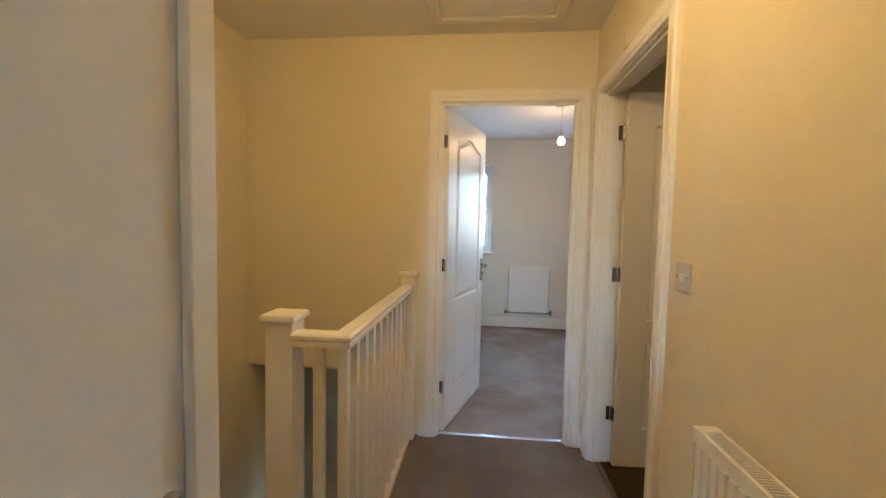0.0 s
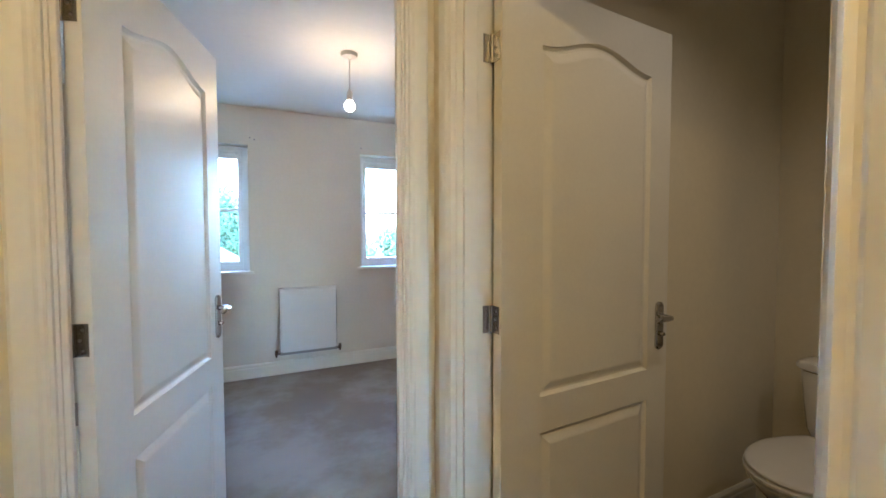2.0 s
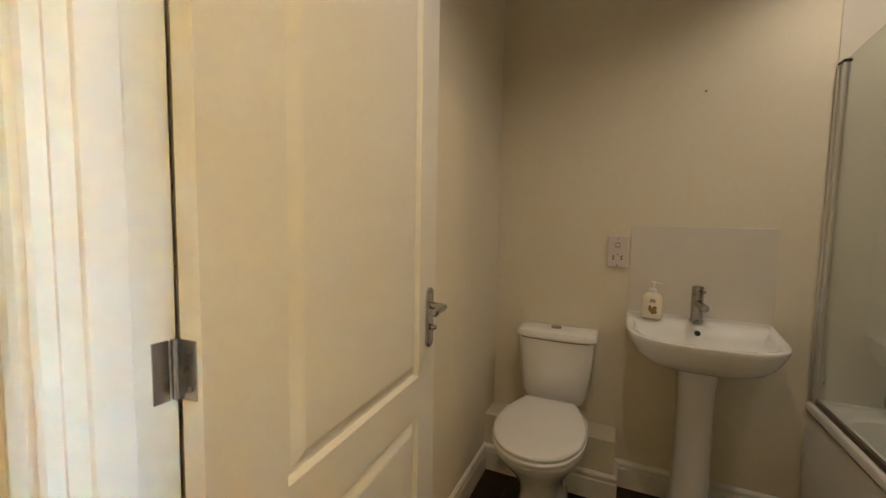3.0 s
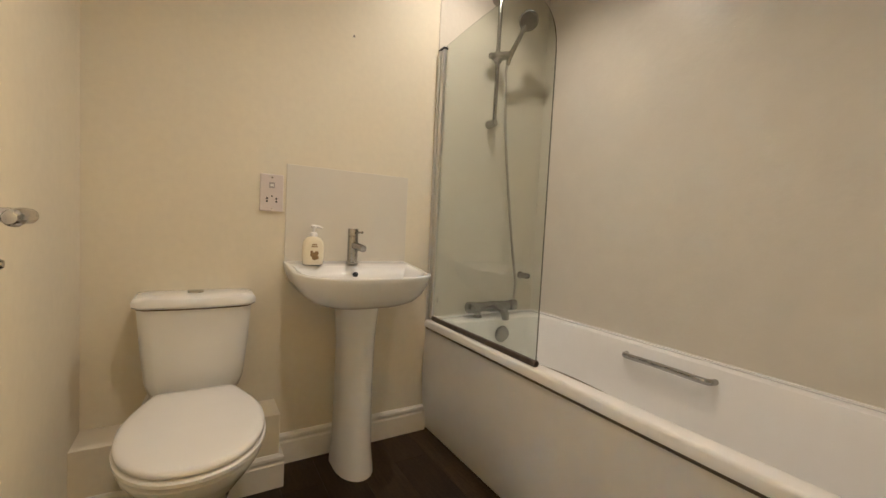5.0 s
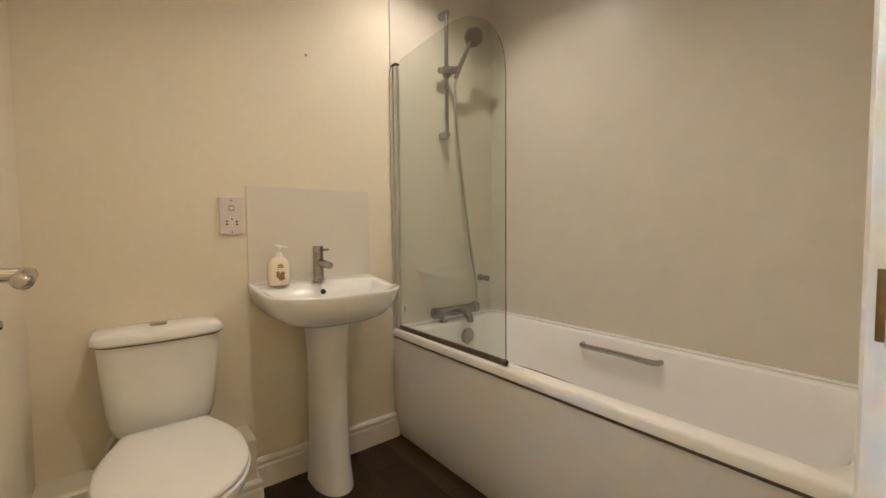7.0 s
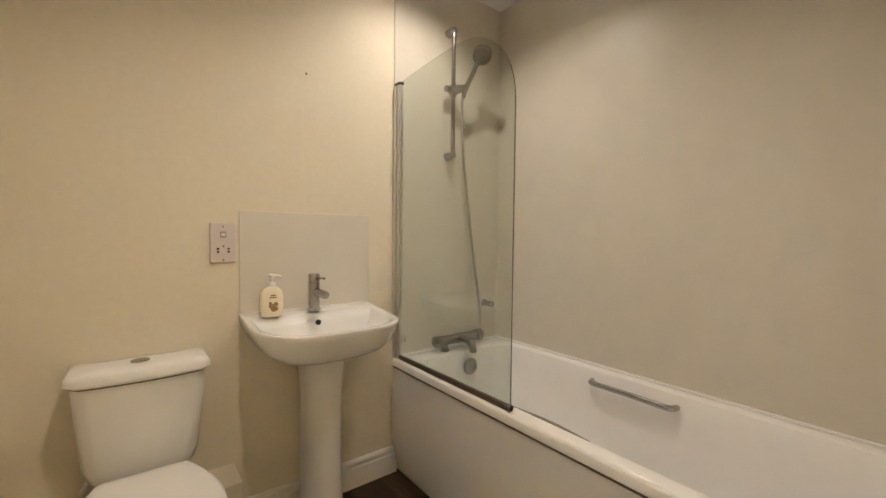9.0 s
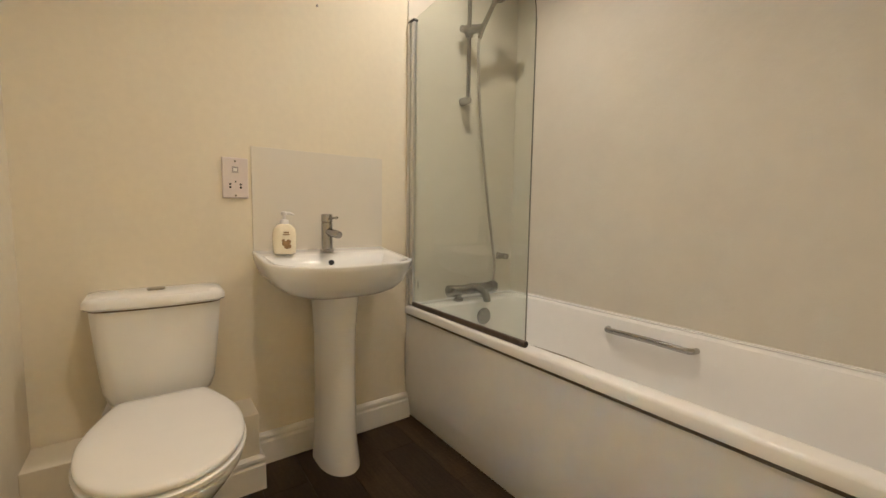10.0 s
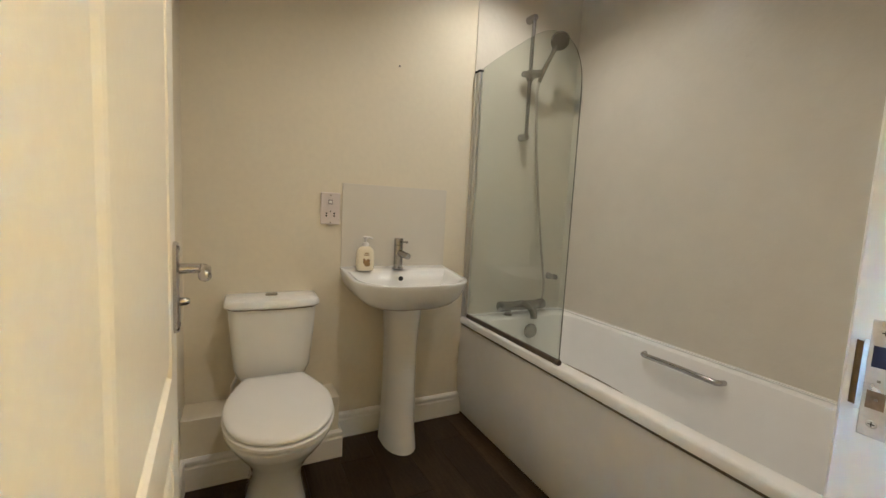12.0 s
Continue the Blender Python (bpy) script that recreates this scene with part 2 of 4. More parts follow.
def curve_pts(ctrl, n=24):
    """A smooth run through control points."""
    c = [Vector(p) for p in ctrl]
    c = [c[0] * 2 - c[1]] + c + [c[-1] * 2 - c[-2]]
    out = []
    m = len(c) - 3
    for s in range(n + 1):
        f = s / n * m
        i = min(int(f), m - 1)
        t = f - i
        p0, p1, p2, p3 = c[i:i + 4]
        out.append(0.5 * ((2 * p1) + (p2 - p0) * t + (2 * p0 - 5 * p1 + 4 * p2 - p3) * t * t + (3 * p1 - p0 - 3 * p2 + p3) * t ** 3))
    return out


def structure(name, bm, material, smooth=None, label="", parent=None):
    return tagged(part(name, bm, material, parent, label, smooth), kind="structure")


# ---- the plan ----
CEIL = 2.38
N0, N1 = 3.80, 3.848         # wall between landing and bedroom
E0, E1, E1N = 1.29, 1.412, 1.391   # wall between landing and bathroom, a little thinner to the north
S0, S1 = 1.70, 1.80          # wall between landing and back bedroom
WX = -0.78                   # stair side wall
BATH_E, BATH_S, BATH_N = 3.075, 1.783, 3.742
BED_N = 6.60
D1 = (0.424, 1.189)          # bedroom door opening, along x
D2 = (2.885, 3.656)          # bathroom door opening, along y
D3 = (0.412, 1.174)          # back bedroom door opening, along x
DH = 1.99
WIN = [(0.20, 0.78), (1.765, 2.345)]
WZ = (0.95, 2.05)
BACK = -2.2

structure("wall_north", boxes((WX, D1[0] - 0.03, N0, N1, 0.385, CEIL), (D1[0] - 0.03, D1[1] + 0.03, N0, N1, DH + 0.03, CEIL), (D1[1] + 0.03, E0, N0, N1, 0, CEIL), (0.22, D1[0] - 0.03, N0, N1, -0.25, 0.385)), M_WALL)
structure("wall_east", boxes((E0, E1, S0, D2[0] - 0.03, 0, CEIL), (E0, E1N, D2[0] - 0.03, D2[1] + 0.03, DH + 0.03, CEIL), (E0, E1N, D2[1] + 0.03, N1, 0, CEIL)), M_WALL)
structure("wall_south", boxes((WX, D3[0] - 0.03, S0, S1, -2.6, CEIL), (D3[0] - 0.03, D3[1] + 0.03, S0, S1, DH + 0.03, CEIL), (D3[1] + 0.03, E0, S0, S1, 0, CEIL)), M_WALL)
structure("wall_west", boxes((WX - 0.1, WX, BACK, BED_N, -2.6, CEIL)), M_WALL)
structure("bathroom_wall_north", boxes((E1N, BATH_E, BATH_N, N1 - 0.001, 0, CEIL)), M_WALL)
structure("bathroom_wall_east", boxes((BATH_E, BATH_E + 0.1, BATH_S - 0.1, BED_N, 0, CEIL)), M_WALL)
structure("bathroom_wall_south", boxes((E1, BATH_E, BATH_S - 0.1, BATH_S, 0, CEIL)), M_WALL)
structure("bedroom_wall_lining", boxes((WX, 0.22, N1, N1 + 0.012, 0.385, CEIL), (0.22, D1[0] - 0.03, N1, N1 + 0.012, 0, CEIL), (D1[0] - 0.03, D1[1] + 0.03, N1, N1 + 0.012, DH + 0.03, CEIL), (D1[1] + 0.03, BATH_E, N1, N1 + 0.012, 0, CEIL)), M_BEDWALL)
w1, w2 = WIN
structure("bedroom_wall_north", boxes((WX, w1[0], BED_N, BED_N + 0.28, 0, CEIL), (w1[1], w2[0], BED_N, BED_N + 0.28, 0, CEIL), (w2[1], BATH_E + 0.1, BED_N, BED_N + 0.28, 0, CEIL),
                                       (w1[0], w1[1], BED_N, BED_N + 0.28, 0, WZ[0] - 0.02), (w2[0], w2[1], BED_N, BED_N + 0.28, 0, WZ[0] - 0.02),
                                       (w1[0], w1[1], BED_N, BED_N + 0.28, WZ[1], CEIL), (w2[0], w2[1], BED_N, BED_N + 0.28, WZ[1], CEIL)), M_BEDWALL)
# Unseen walls, added behind the start; their opening lets daylight reach the doors.
UNSEEN_OPENING = (0.26, 0.90)
structure("unseen_back_wall_south", boxes((WX - 0.1, UNSEEN_OPENING[0], BACK - 0.25, BACK, 0, CEIL), (UNSEEN_OPENING[1], BATH_E, BACK - 0.25, BACK, 0, CEIL), (UNSEEN_OPENING[0], UNSEEN_OPENING[1], BACK - 0.25, BACK, 0, WZ[0]), (UNSEEN_OPENING[0], UNSEEN_OPENING[1], BACK - 0.25, BACK, WZ[1], CEIL)), M_BEDWALL)
structure("unseen_back_wall_east", boxes((BATH_E, BATH_E + 0.1, BACK - 0.25, BATH_S - 0.1, 0, CEIL)), M_BEDWALL)
structure("stairwell_wall", boxes((0.22, 0.24, 2.70, N0, -2.6, -0.25), (WX, 0.24, 5.0, 5.1, -2.6, 0.385), (0.22, 0.24, N1, 5.0, -2.6, -0.25)), M_WALL)
structure("stairwell_bulkhead", boxes((WX, 0.22, N1, 5.1, 0.36, 0.385), (0.22, 0.24, N1 + 0.013, 5.1, 0.0, 0.385)), M_WALL)
structure("ceiling", boxes((WX - 0.1, BATH_E + 0.1, BACK - 0.25, BED_N + 0.28, CEIL, CEIL + 0.15)), M_CEIL)

structure("floor", boxes((0.24, 1.335, S1 - 0.1, N0 + 0.034, -0.25, 0), (WX, 0.24, S1 - 0.1, 2.70, -0.25, 0)), M_CARPET, label="grey brown cut pile carpet on the landing")
structure("bedroom_floor", boxes((0.24, BATH_E, N0 + 0.048, BED_N, -0.25, 0), (WX, 0.24, 5.1, BED_N, -0.25, 0)), M_BEDCARPET, label="worn grey bedroom carpet")
structure("back_room_floor", boxes((WX, BATH_E, BACK, BATH_S - 0.1, -0.25, 0), (WX, E0, BATH_S - 0.1, S1 - 0.1, -0.25, 0)), M_CARPET)
bath_floor = structure("bathroom_floor", boxes((1.335, BATH_E, BATH_S, BATH_N, -0.25, -0.004)), M_SUBFLOOR, label="dark wood effect vinyl plank floor")
structure("ground_floor", boxes((WX - 0.1, 1.4, S1, 5.7, -2.75, -2.6)), M_CARPET)

# architraves, linings, stops
ARCH = [(0, 0), (0, 0.014), (0.006, 0.018), (0.014, 0.0135), (0.020, 0.0135), (0.026, 0.019), (0.040, 0.0215), (0.060, 0.0215), (0.068, 0.016), (0.068, 0)]


def architrave(name, axis, a, b, face, out, h=DH, gap=0.006, face2=None):
    """Round an opening from a to b along an axis, on the wall face, standing out."""
    def P(s, z):
        f = face if face2 is None or s < (a + b) / 2 else face2
        return (s, f, z) if axis == "x" else (f, s, z)
    def D(s, z):
        return Vector((s, 0, z)) if axis == "x" else Vector((0, s, z))
    V = Vector((0, out, 0)) if axis == "x" else Vector((out, 0, 0))
    bm = bmesh.new()
    sweep(bm, [(P(a - gap, 0), D(-1, 0), V), (P(a - gap, h + gap), D(-1, 1), V), (P(b + gap, h + gap), D(1, 1), V), (P(b + gap, 0), D(1, 0), V)], ARCH)
    return structure(name, bm, M_GLOSS, label="white moulded door architrave")


architrave("architrave", "x", *D1, N0, -1)
architrave("architrave", "x", *D1, N1 + 0.012, 1)
architrave("architrave", "y", *D2, E0, -1)
architrave("architrave", "y", *D2, E1, 1, face2=E1N)
architrave("architrave", "x", *D3, S1, 1)
architrave("architrave", "x", *D3, S0, -1)


def lining(axis, a, b, f0, f1, stop0, stop1, h=DH, f2=None):
    f2 = f2 or f1
    rows = [(a - 0.03, a, f0, f1, 0, h), (b, b + 0.03, f0, f2, 0, h), (a - 0.03, b + 0.03, f0, f2, h, h + 0.03)]
    stops = [(a, a + 0.012, stop0, stop1, 0, h), (b - 0.012, b, stop0, stop1, 0, h), (a + 0.012, b - 0.012, stop0, stop1, h - 0.012, h)]
    if axis == "y":
        rows = [(r[2], r[3], r[0], r[1], r[4], r[5]) for r in rows]
        stops = [(r[2], r[3], r[0], r[1], r[4], r[5]) for r in stops]
    structure("door_lining", boxes(*rows), M_GLOSS, label="white gloss door lining")
    structure("door_stop", boxes(*stops, bevel=0.002), M_GLOSS, label="white gloss door stop")


lining("x", *D1, N0, N1 + 0.012, N0 + 0.008, N0 + 0.028)
lining("y", *D2, E0, E1, E0 + 0.018, E0 + 0.058, f2=E1N)
lining("x", *D3, S0, S1, S0 + 0.066, S1)

# skirting
SKIRT = [(0, 0), (0, 0.016), (0.088, 0.016), (0.094, 0.0125), (0.100, 0.0125), (0.106, 0.0155), (0.116, 0.0145), (0.125, 0.006), (0.125, 0)]


def skirting(name, pts, normals, label="white moulded skirting board"):
    """Along a polyline on the floor; normals: one for each length, pointing into the room."""
    bm = bmesh.new()
    st = []
    for i, p in enumerate(pts):
        ns = [Vector((*normals[j], 0)) for j in (i - 1, i) if 0 <= j < len(normals)]
        v = ns[0] if len(ns) == 1 or ns[0] == ns[1] else ns[0] + ns[1]
        st.append(((p[0], p[1], 0), (0, 0, 1), v))
    sweep(bm, st, SKIRT)
    return structure(name, bm, M_GLOSS, label=label)


G = 0.074
skirting("skirting", [(0.315, N0), (D1[0] - G, N0)], [(0, -1)])
skirting("skirting", [(D1[1] + G, N0), (E0, N0), (E0, D2[1] + G)], [(0, -1), (-1, 0)])
skirting("skirting", [(E0, D2[0] - G), (E0, S1), (D3[1] + G, S1)], [(-1, 0), (0, 1)])
skirting("skirting", [(0.24, BED_N), (BATH_E, BED_N), (BATH_E, N1 + 0.012), (D1[1] + G, N1 + 0.012)], [(0, -1), (-1, 0), (0, 1)])
BOX_X, BOX_Y = 2.930, 3.150
skirting("skirting", [(E1N + 0.022, BATH_N), (BOX_X, BATH_N), (BOX_X, BOX_Y), (BATH_E, BOX_Y), (BATH_E, 2.455)], [(0, -1), (-1, 0), (0, -1), (-1, 0)])
structure("pipe_boxing", boxes((BOX_X, BATH_E, BOX_Y, BATH_N, 0, 0.275), bevel=0.003), M_WALL, label="painted pipe boxing behind the toilet")
structure("carpet_bar", boxes((D1[0], D1[1], N0 + 0.030, N0 + 0.052, -0.002, 0.005), bevel=0.002), M_STEELBRIGHT, label="metal carpet bar")
structure("carpet_bar", boxes((1.325, 1.352, D2[0], D2[1], -0.002, 0.005), bevel=0.002), M_DARKMETAL, label="dark metal threshold bar")

# loft hatch
hx0, hx1, hy0, hy1 = 0.375, 1.070, 2.965, 3.660
bm = bmesh.new()
HP = [(0, 0), (0, -0.012), (0.018, -0.017), (0.036, -0.013), (0.05, -0.016), (0.058, -0.010), (0.058, 0)]
cx, cy = (hx0 + hx1) / 2, (hy0 + hy1) / 2
hh = (hx1 - hx0) / 2 - 0.058
rings(bm, [[Vector((cx + sx * (hh + u), cy + sy * (hh + u), CEIL + v)) for u, v in HP] for sx, sy in ((-1, -1), (1, -1), (1, 1), (-1, 1))], closed=True)
hatch = thing("loft_hatch", "white painted loft hatch with moulded frame in the landing ceiling", "hatch", (0, 0, 0))
part("frame", bm, M_GLOSS, hatch)
part("panel", boxes((cx - hh + 0.006, cx + hh - 0.006, cy - hh + 0.006, cy + hh - 0.006, CEIL - 0.009, CEIL + 0.001), bevel=0.002), M_GLOSS, hatch)

# ---- doors ----
LW, LH, LT = 0.746, 1.981, 0.036


def ogee(s, rise):
    return rise * (0.5 + 0.5 * math.cos(math.pi * s))


def door_skin(bm, y, sgn):
    """Moulded face of a leaf whose hinge edge is at x 0, at depth y, looking to sgn."""
    def loop(x0, x1, z0, z1, rise, d, depth, n=24):
        out = [(x0 + d, z0 + d), (x1 - d, z0 + d)]
        for i in range(n + 1):
            s = 1 - 2 * i / n
            out.append(((x0 + x1) / 2 + s * ((x1 - x0) / 2 - d), z1 - d + ogee(s, rise)))
        return [bm.verts.new((a, y - sgn * depth, b)) for a, b in out]
    def rect(x0, x1, z0, z1, n=24):
        out = [(x0, z0), (x1, z0)] + [(x1 + (x0 - x1) * i / n, z1) for i in range(n + 1)]
        return [bm.verts.new((a, y, b)) for a, b in out]
    for zlo, zhi, p in ((0.006, 0.745, (0.142, 0.636, 0.215, 0.692, 0.0)), (0.745, LH, (0.142, 0.636, 0.800, 1.815, 0.052))):
        rows = [rect(0, LW, zlo, zhi)]
        for d, depth in ((0, 0), (0.003, 0.005), (0.009, 0.0105), (0.016, 0.0105), (0.036, 0.0015), (0.042, 0.0)):
            rows.append(loop(*p, d, depth))
        for a, b in zip(rows, rows[1:]):
            for i in range(len(a)):
                j = (i + 1) % len(a)
                bm.faces.new((a[i], a[j], b[j], b[i]))
        bm.faces.new(rows[-1])


def door(name, label, hinge, rz, lever_z=0.986, plates=True):
    """A leaf whose hinge edge starts at the hinge and runs along its own x; its closing side lies at y 0 to -LT."""
    d = thing(name, label, "door", hinge, rz, kind="structure")
    bm = bmesh.new()
    door_skin(bm, -LT, -1)
    door_skin(bm, 0.0, 1)
    for q in (((0, 0.006), (0, LH)), ((LW, 0.006), (LW, LH))):
        x = q[0][0]
        bm.faces.new([bm.verts.new(p) for p in ((x, 0, 0.006), (x, -LT, 0.006), (x, -LT, LH), (x, 0, LH))])
    for z in (0.006, LH):
        bm.faces.new([bm.verts.new(p) for p in ((0, 0, z), (LW, 0, z), (LW, -LT, z), (0, -LT, z))])
    leaf = part("leaf", bm, M_DOOR, d)
    for hz in (1.787, 1.040, 0.28):
        h = bmesh.new()
        lathe(h, [(0.0, -0.039), (0.0055, -0.038), (0.0055, 0.038), (0.0, 0.039)], (-0.004, 0.004, hz), seg=12)
        box(h, -0.0022, 0.0, -0.028, 0.002, hz - 0.038, hz + 0.038)
        hg = part("hinge", h, M_SATIN, d, "satin metal butt hinge", 40)
        s = bmesh.new()
        for k in (-0.024, 0.0, 0.024):
            lathe(s, [(0.0, -0.001), (0.004, -0.001), (0.0035, 0.0)], (-0.0022, -0.017 + (0.006 if k == 0 else 0), hz + k), "x", 10)
        part("hinge_screw", s, M_DARKMETAL, hg)
    for side, y in ((-1, -LT), (1, 0.0)):
        x = LW - 0.050
        hs = bmesh.new()
        loops = []
        for r, o in ((0.020, 0.0), (0.020, 0.006), (0.0165, 0.0095)):
            pts = []
            for k in range(24):
                a = 2 * math.pi * k / 24
                cz = lever_z - 0.035 + (0.066 if math.sin(a) > 0 else -0.066)
                pts.append((x + r * math.cos(a), y + side * o, cz + r * 1.0 * math.sin(a)))
            loops.append(pts)
        rings(hs, loops)
        plate = part("handle_plate", hs, M_HANDLE, d, "satin chrome door handle plate", 35)
        lv = bmesh.new()
        yo = y + side * 0.009
        tube(lv, [(x, yo, lever_z), (x, yo + side * 0.034, lever_z), (x - 0.006, yo + side * 0.040, lever_z), (x - 0.02, yo + side * 0.042, lever_z), (x - 0.05, yo + side * 0.042, lever_z + 0.001), (x - 0.076, yo + side * 0.042, lever_z - 0.002), (x - 0.083, yo + side * 0.041, lever_z - 0.002)], [0.010, 0.009, 0.0095, 0.010, 0.0095, 0.0105, 0.006], 14)
        part("lever", lv, M_HANDLE, plate, "satin chrome lever", 60)
        kn = bmesh.new()
        lathe(kn, [(0.0, 0.0), (0.008, 0.0), (0.008, side * 0.010), (0.005, side * 0.016), (0.0, side * 0.017)], (x, yo, lever_z - 0.062), "y", 16)
        part("turn_knob", kn, M_HANDLE, plate, "small round release", 50)
        sc = bmesh.new()
        for zz in (lever_z + 0.038, lever_z - 0.105):
            lathe(sc, [(0.0, 0.0), (0.0045, 0.0), (0.004, side * 0.0012), (0.0, side * 0.0012)], (x, y + side * 0.0093, zz), "y", 10)
        part("screw", sc, M_DARKMETAL, plate)
    lt = boxes((LW, LW + 0.0015, -0.030, -0.006, lever_z - 0.07, lever_z + 0.07))
    part("latch_plate", lt, M_SATIN, d)
    return d


door("door_1", "open white moulded two panel door into the bedroom", (D1[0] + 0.004, N1 + 0.020, 0), 73.2)
door("door_2", "open white moulded two panel bathroom door with arched top panel", (E1N + 0.012, D2[1] - 0.007, 0), 3.1)
door("door_3", "white moulded door standing open into the back room", (D3[0] + 0.039, S0 - 0.003, 0), -90.0)


def jamb_hinges(x, y, axis, sgn):
    """The halves of the hinges that are screwed to a lining."""
    for hz in (1.787, 1.040, 0.28):
        h = bmesh.new()
        if axis == "y":
            box(h, x - 0.019, x, y - 0.0022, y, hz - 0.038, hz + 0.038)
        else:
            box(h, x, x + 0.0022, y - (0.019 if sgn < 0 else 0), y + (0.019 if sgn > 0 else 0), hz - 0.038, hz + 0.038)
        tagged(part("hinge_plate", h, M_SATIN, None, "satin metal hinge plate screwed to the door lining"), category="hinge", group="hinge plates")


jamb_hinges(E1N, D2[1], "y", 1)
jamb_hinges(D1[0], N1 + 0.012, "x", -1)
jamb_hinges(D3[0], S0, "x", 1)

# strike plate on the bathroom jamb
sp = thing("strike_plate", "steel strike plate with brass lip on the white door jamb", "latch", (0, D2[0], 0))
sx = E1 - 0.017
part("plate", boxes((sx - 0.013, sx + 0.012, 0, 0.0018, 0.883, 1.021), bevel=0.0008), M_STEELBRIGHT, sp)
bm = bmesh.new()
LIP = [(0.0118, 0.0018), (0.0160, 0.0030), (0.0165, 0.0022), (0.0120, 0.0004)]
rings(bm, [[(sx + u, v, z) for u, v in LIP] for z in (0.912, 0.996)])
part("lip_shoulder", bm, M_STEELBRIGHT, sp)
bm = bmesh.new()
LIP = [(0.0162, 0.0032), (0.0200, 0.0030), (0.0228, 0.0012), (0.0238, -0.0014), (0.0225, -0.0018), (0.0212, 0.0004), (0.0190, 0.0016), (0.0165, 0.0020)]
rings(bm, [[(sx + u, v, 0.954 + (z - 0.954) * k) for u, v in LIP] for z, k in ((0.915, 0.96), (0.917, 1.0), (0.993, 1.0), (0.995, 0.96))])
part("lip", bm, M_BRASS, sp, "dull brass coloured lip", 40)
part("raised_box", boxes((sx - 0.0105, sx + 0.0115, 0.0018, 0.0021, 0.9125, 0.9955), bevel=0.0001), M_STEELBRIGHT, sp)
part("latch_hole", boxes((sx - 0.008, sx + 0.008, 0.0019, 0.0023, 0.966, 0.991)), M_BLUE, sp)
part("bolt_hole", boxes((sx - 0.008, sx + 0.008, 0.0019, 0.0023, 0.917, 0.938)), M_RECESS, sp, "brown bolt recess")
for zz in (0.927, 0.949):
    part("recess_nail", boxes((sx - 0.002, sx + 0.001, 0.0022, 0.0027, zz, zz + 0.003), bevel=0.0004), M_DARKMETAL, sp)
for zz in (0.899, 1.007):
    s = bmesh.new()
    lathe(s, [(0, 0.0018), (0.005, 0.0018), (0.004, 0.0028), (0, 0.0028)], (sx, 0, zz), "y", 14)
    sc = part("screw", s, M_STEELBRIGHT, sp)
    part("cross_slot", boxes((sx - 0.003, sx + 0.003, 0.0027, 0.0030, zz - 0.0007, zz + 0.0007), (sx - 0.0007, sx + 0.0007, 0.0027, 0.0031, zz - 0.003, zz + 0.003)), M_BLACK, sc)

# ---- stairs and balustrade ----
st = thing("staircase", "carpeted stairs going down from the landing", "stairs", (0, 0, 0), kind="structure")
for i in range(10):
    z = -0.19 * (i + 1)
    y = 2.70 + 0.225 * i
    part("tread", boxes((WX, 0.22, y, y + 0.245, z - 0.19, z), bevel=0.006), M_CARPET, st)
ban = thing("balustrade", "white painted landing balustrade with square spindles", "railing", (0.25, 2.7, 0))
inv = pose(-0.25, -2.7, 0)


def bpart(name, bm, parent=None, label="", smooth=None):
    bmesh.ops.transform(bm, matrix=inv, verts=bm.verts)
    return part(name, bm, M_GLOSS, parent or ban, label, smooth)


def newel(x0, x1, y0, y1, top, base, cap_y1=None):
    n = bpart("newel_post", boxes((x0, x1, y0, y1, base, top - 0.022), bevel=0.003), label="square white newel post")
    o = 0.011
    c = bmesh.new()
    lo = [(x0 - o, y0 - o), (x1 + o, y0 - o), (x1 + o, cap_y1 or y1 + o), (x0 - o, cap_y1 or y1 + o)]
    mx, my = (x0 + x1) / 2, (lo[0][1] + lo[2][1]) / 2
    rings(c, [[(mx + (a - mx) * k, my + (b - my) * k, z) for a, b in lo] for k, z in ((0.86, top - 0.026), (1, top - 0.018), (1, top - 0.004), (0.96, top))])
    bpart("newel_cap", c, label="flat square newel cap")
    return n


newel(-0.008, 0.084, 2.638, 2.730, 0.987, -0.35)
newel(0.205, 0.293, 3.735, N0, 1.003, -0.25, N0)
RAIL = [(-0.033, 0), (0.033, 0), (0.033, 0.014), (0.028, 0.018), (0.035, 0.024), (0.035, 0.034), (0.026, 0.040), (-0.026, 0.040), (-0.035, 0.034), (-0.035, 0.024), (-0.028, 0.018), (-0.033, 0.014)]
bm = bmesh.new()
RX, RY, RZ = 0.245, 2.660, 0.893
sweep(bm, [((0.084, RY, RZ), (0, 1, 0), (0, 0, 1)), ((RX, RY, RZ), (-1, 1, 0), (0, 0, 1)), ((RX, 3.735, RZ), (-1, 0, 0), (0, 0, 1))], RAIL)
bpart("handrail", bm, label="white moulded handrail")
for y in [RY + 0.008 + 0.103 * i for i in range(0, 10)]:
    bpart("spindle", boxes((RX - 0.016, RX + 0.016, y - 0.016, y + 0.016, 0.03, RZ), bevel=0.002))
bpart("spindle", boxes((0.150, 0.182, RY - 0.016, RY + 0.016, 0.03, RZ), bevel=0.002))
bpart("base_rail", boxes((RX - 0.03, RX + 0.03, RY + 0.03, 3.735, 0.0, 0.032), (0.084, RX + 0.03, RY - 0.03, RY + 0.03, 0.0, 0.032), bevel=0.003), label="white base rail under the spindles")
structure("stair_apron", boxes((0.232, 0.246, 2.70, N0, -0.27, -0.002)), M_GLOSS, label="white painted stair apron")


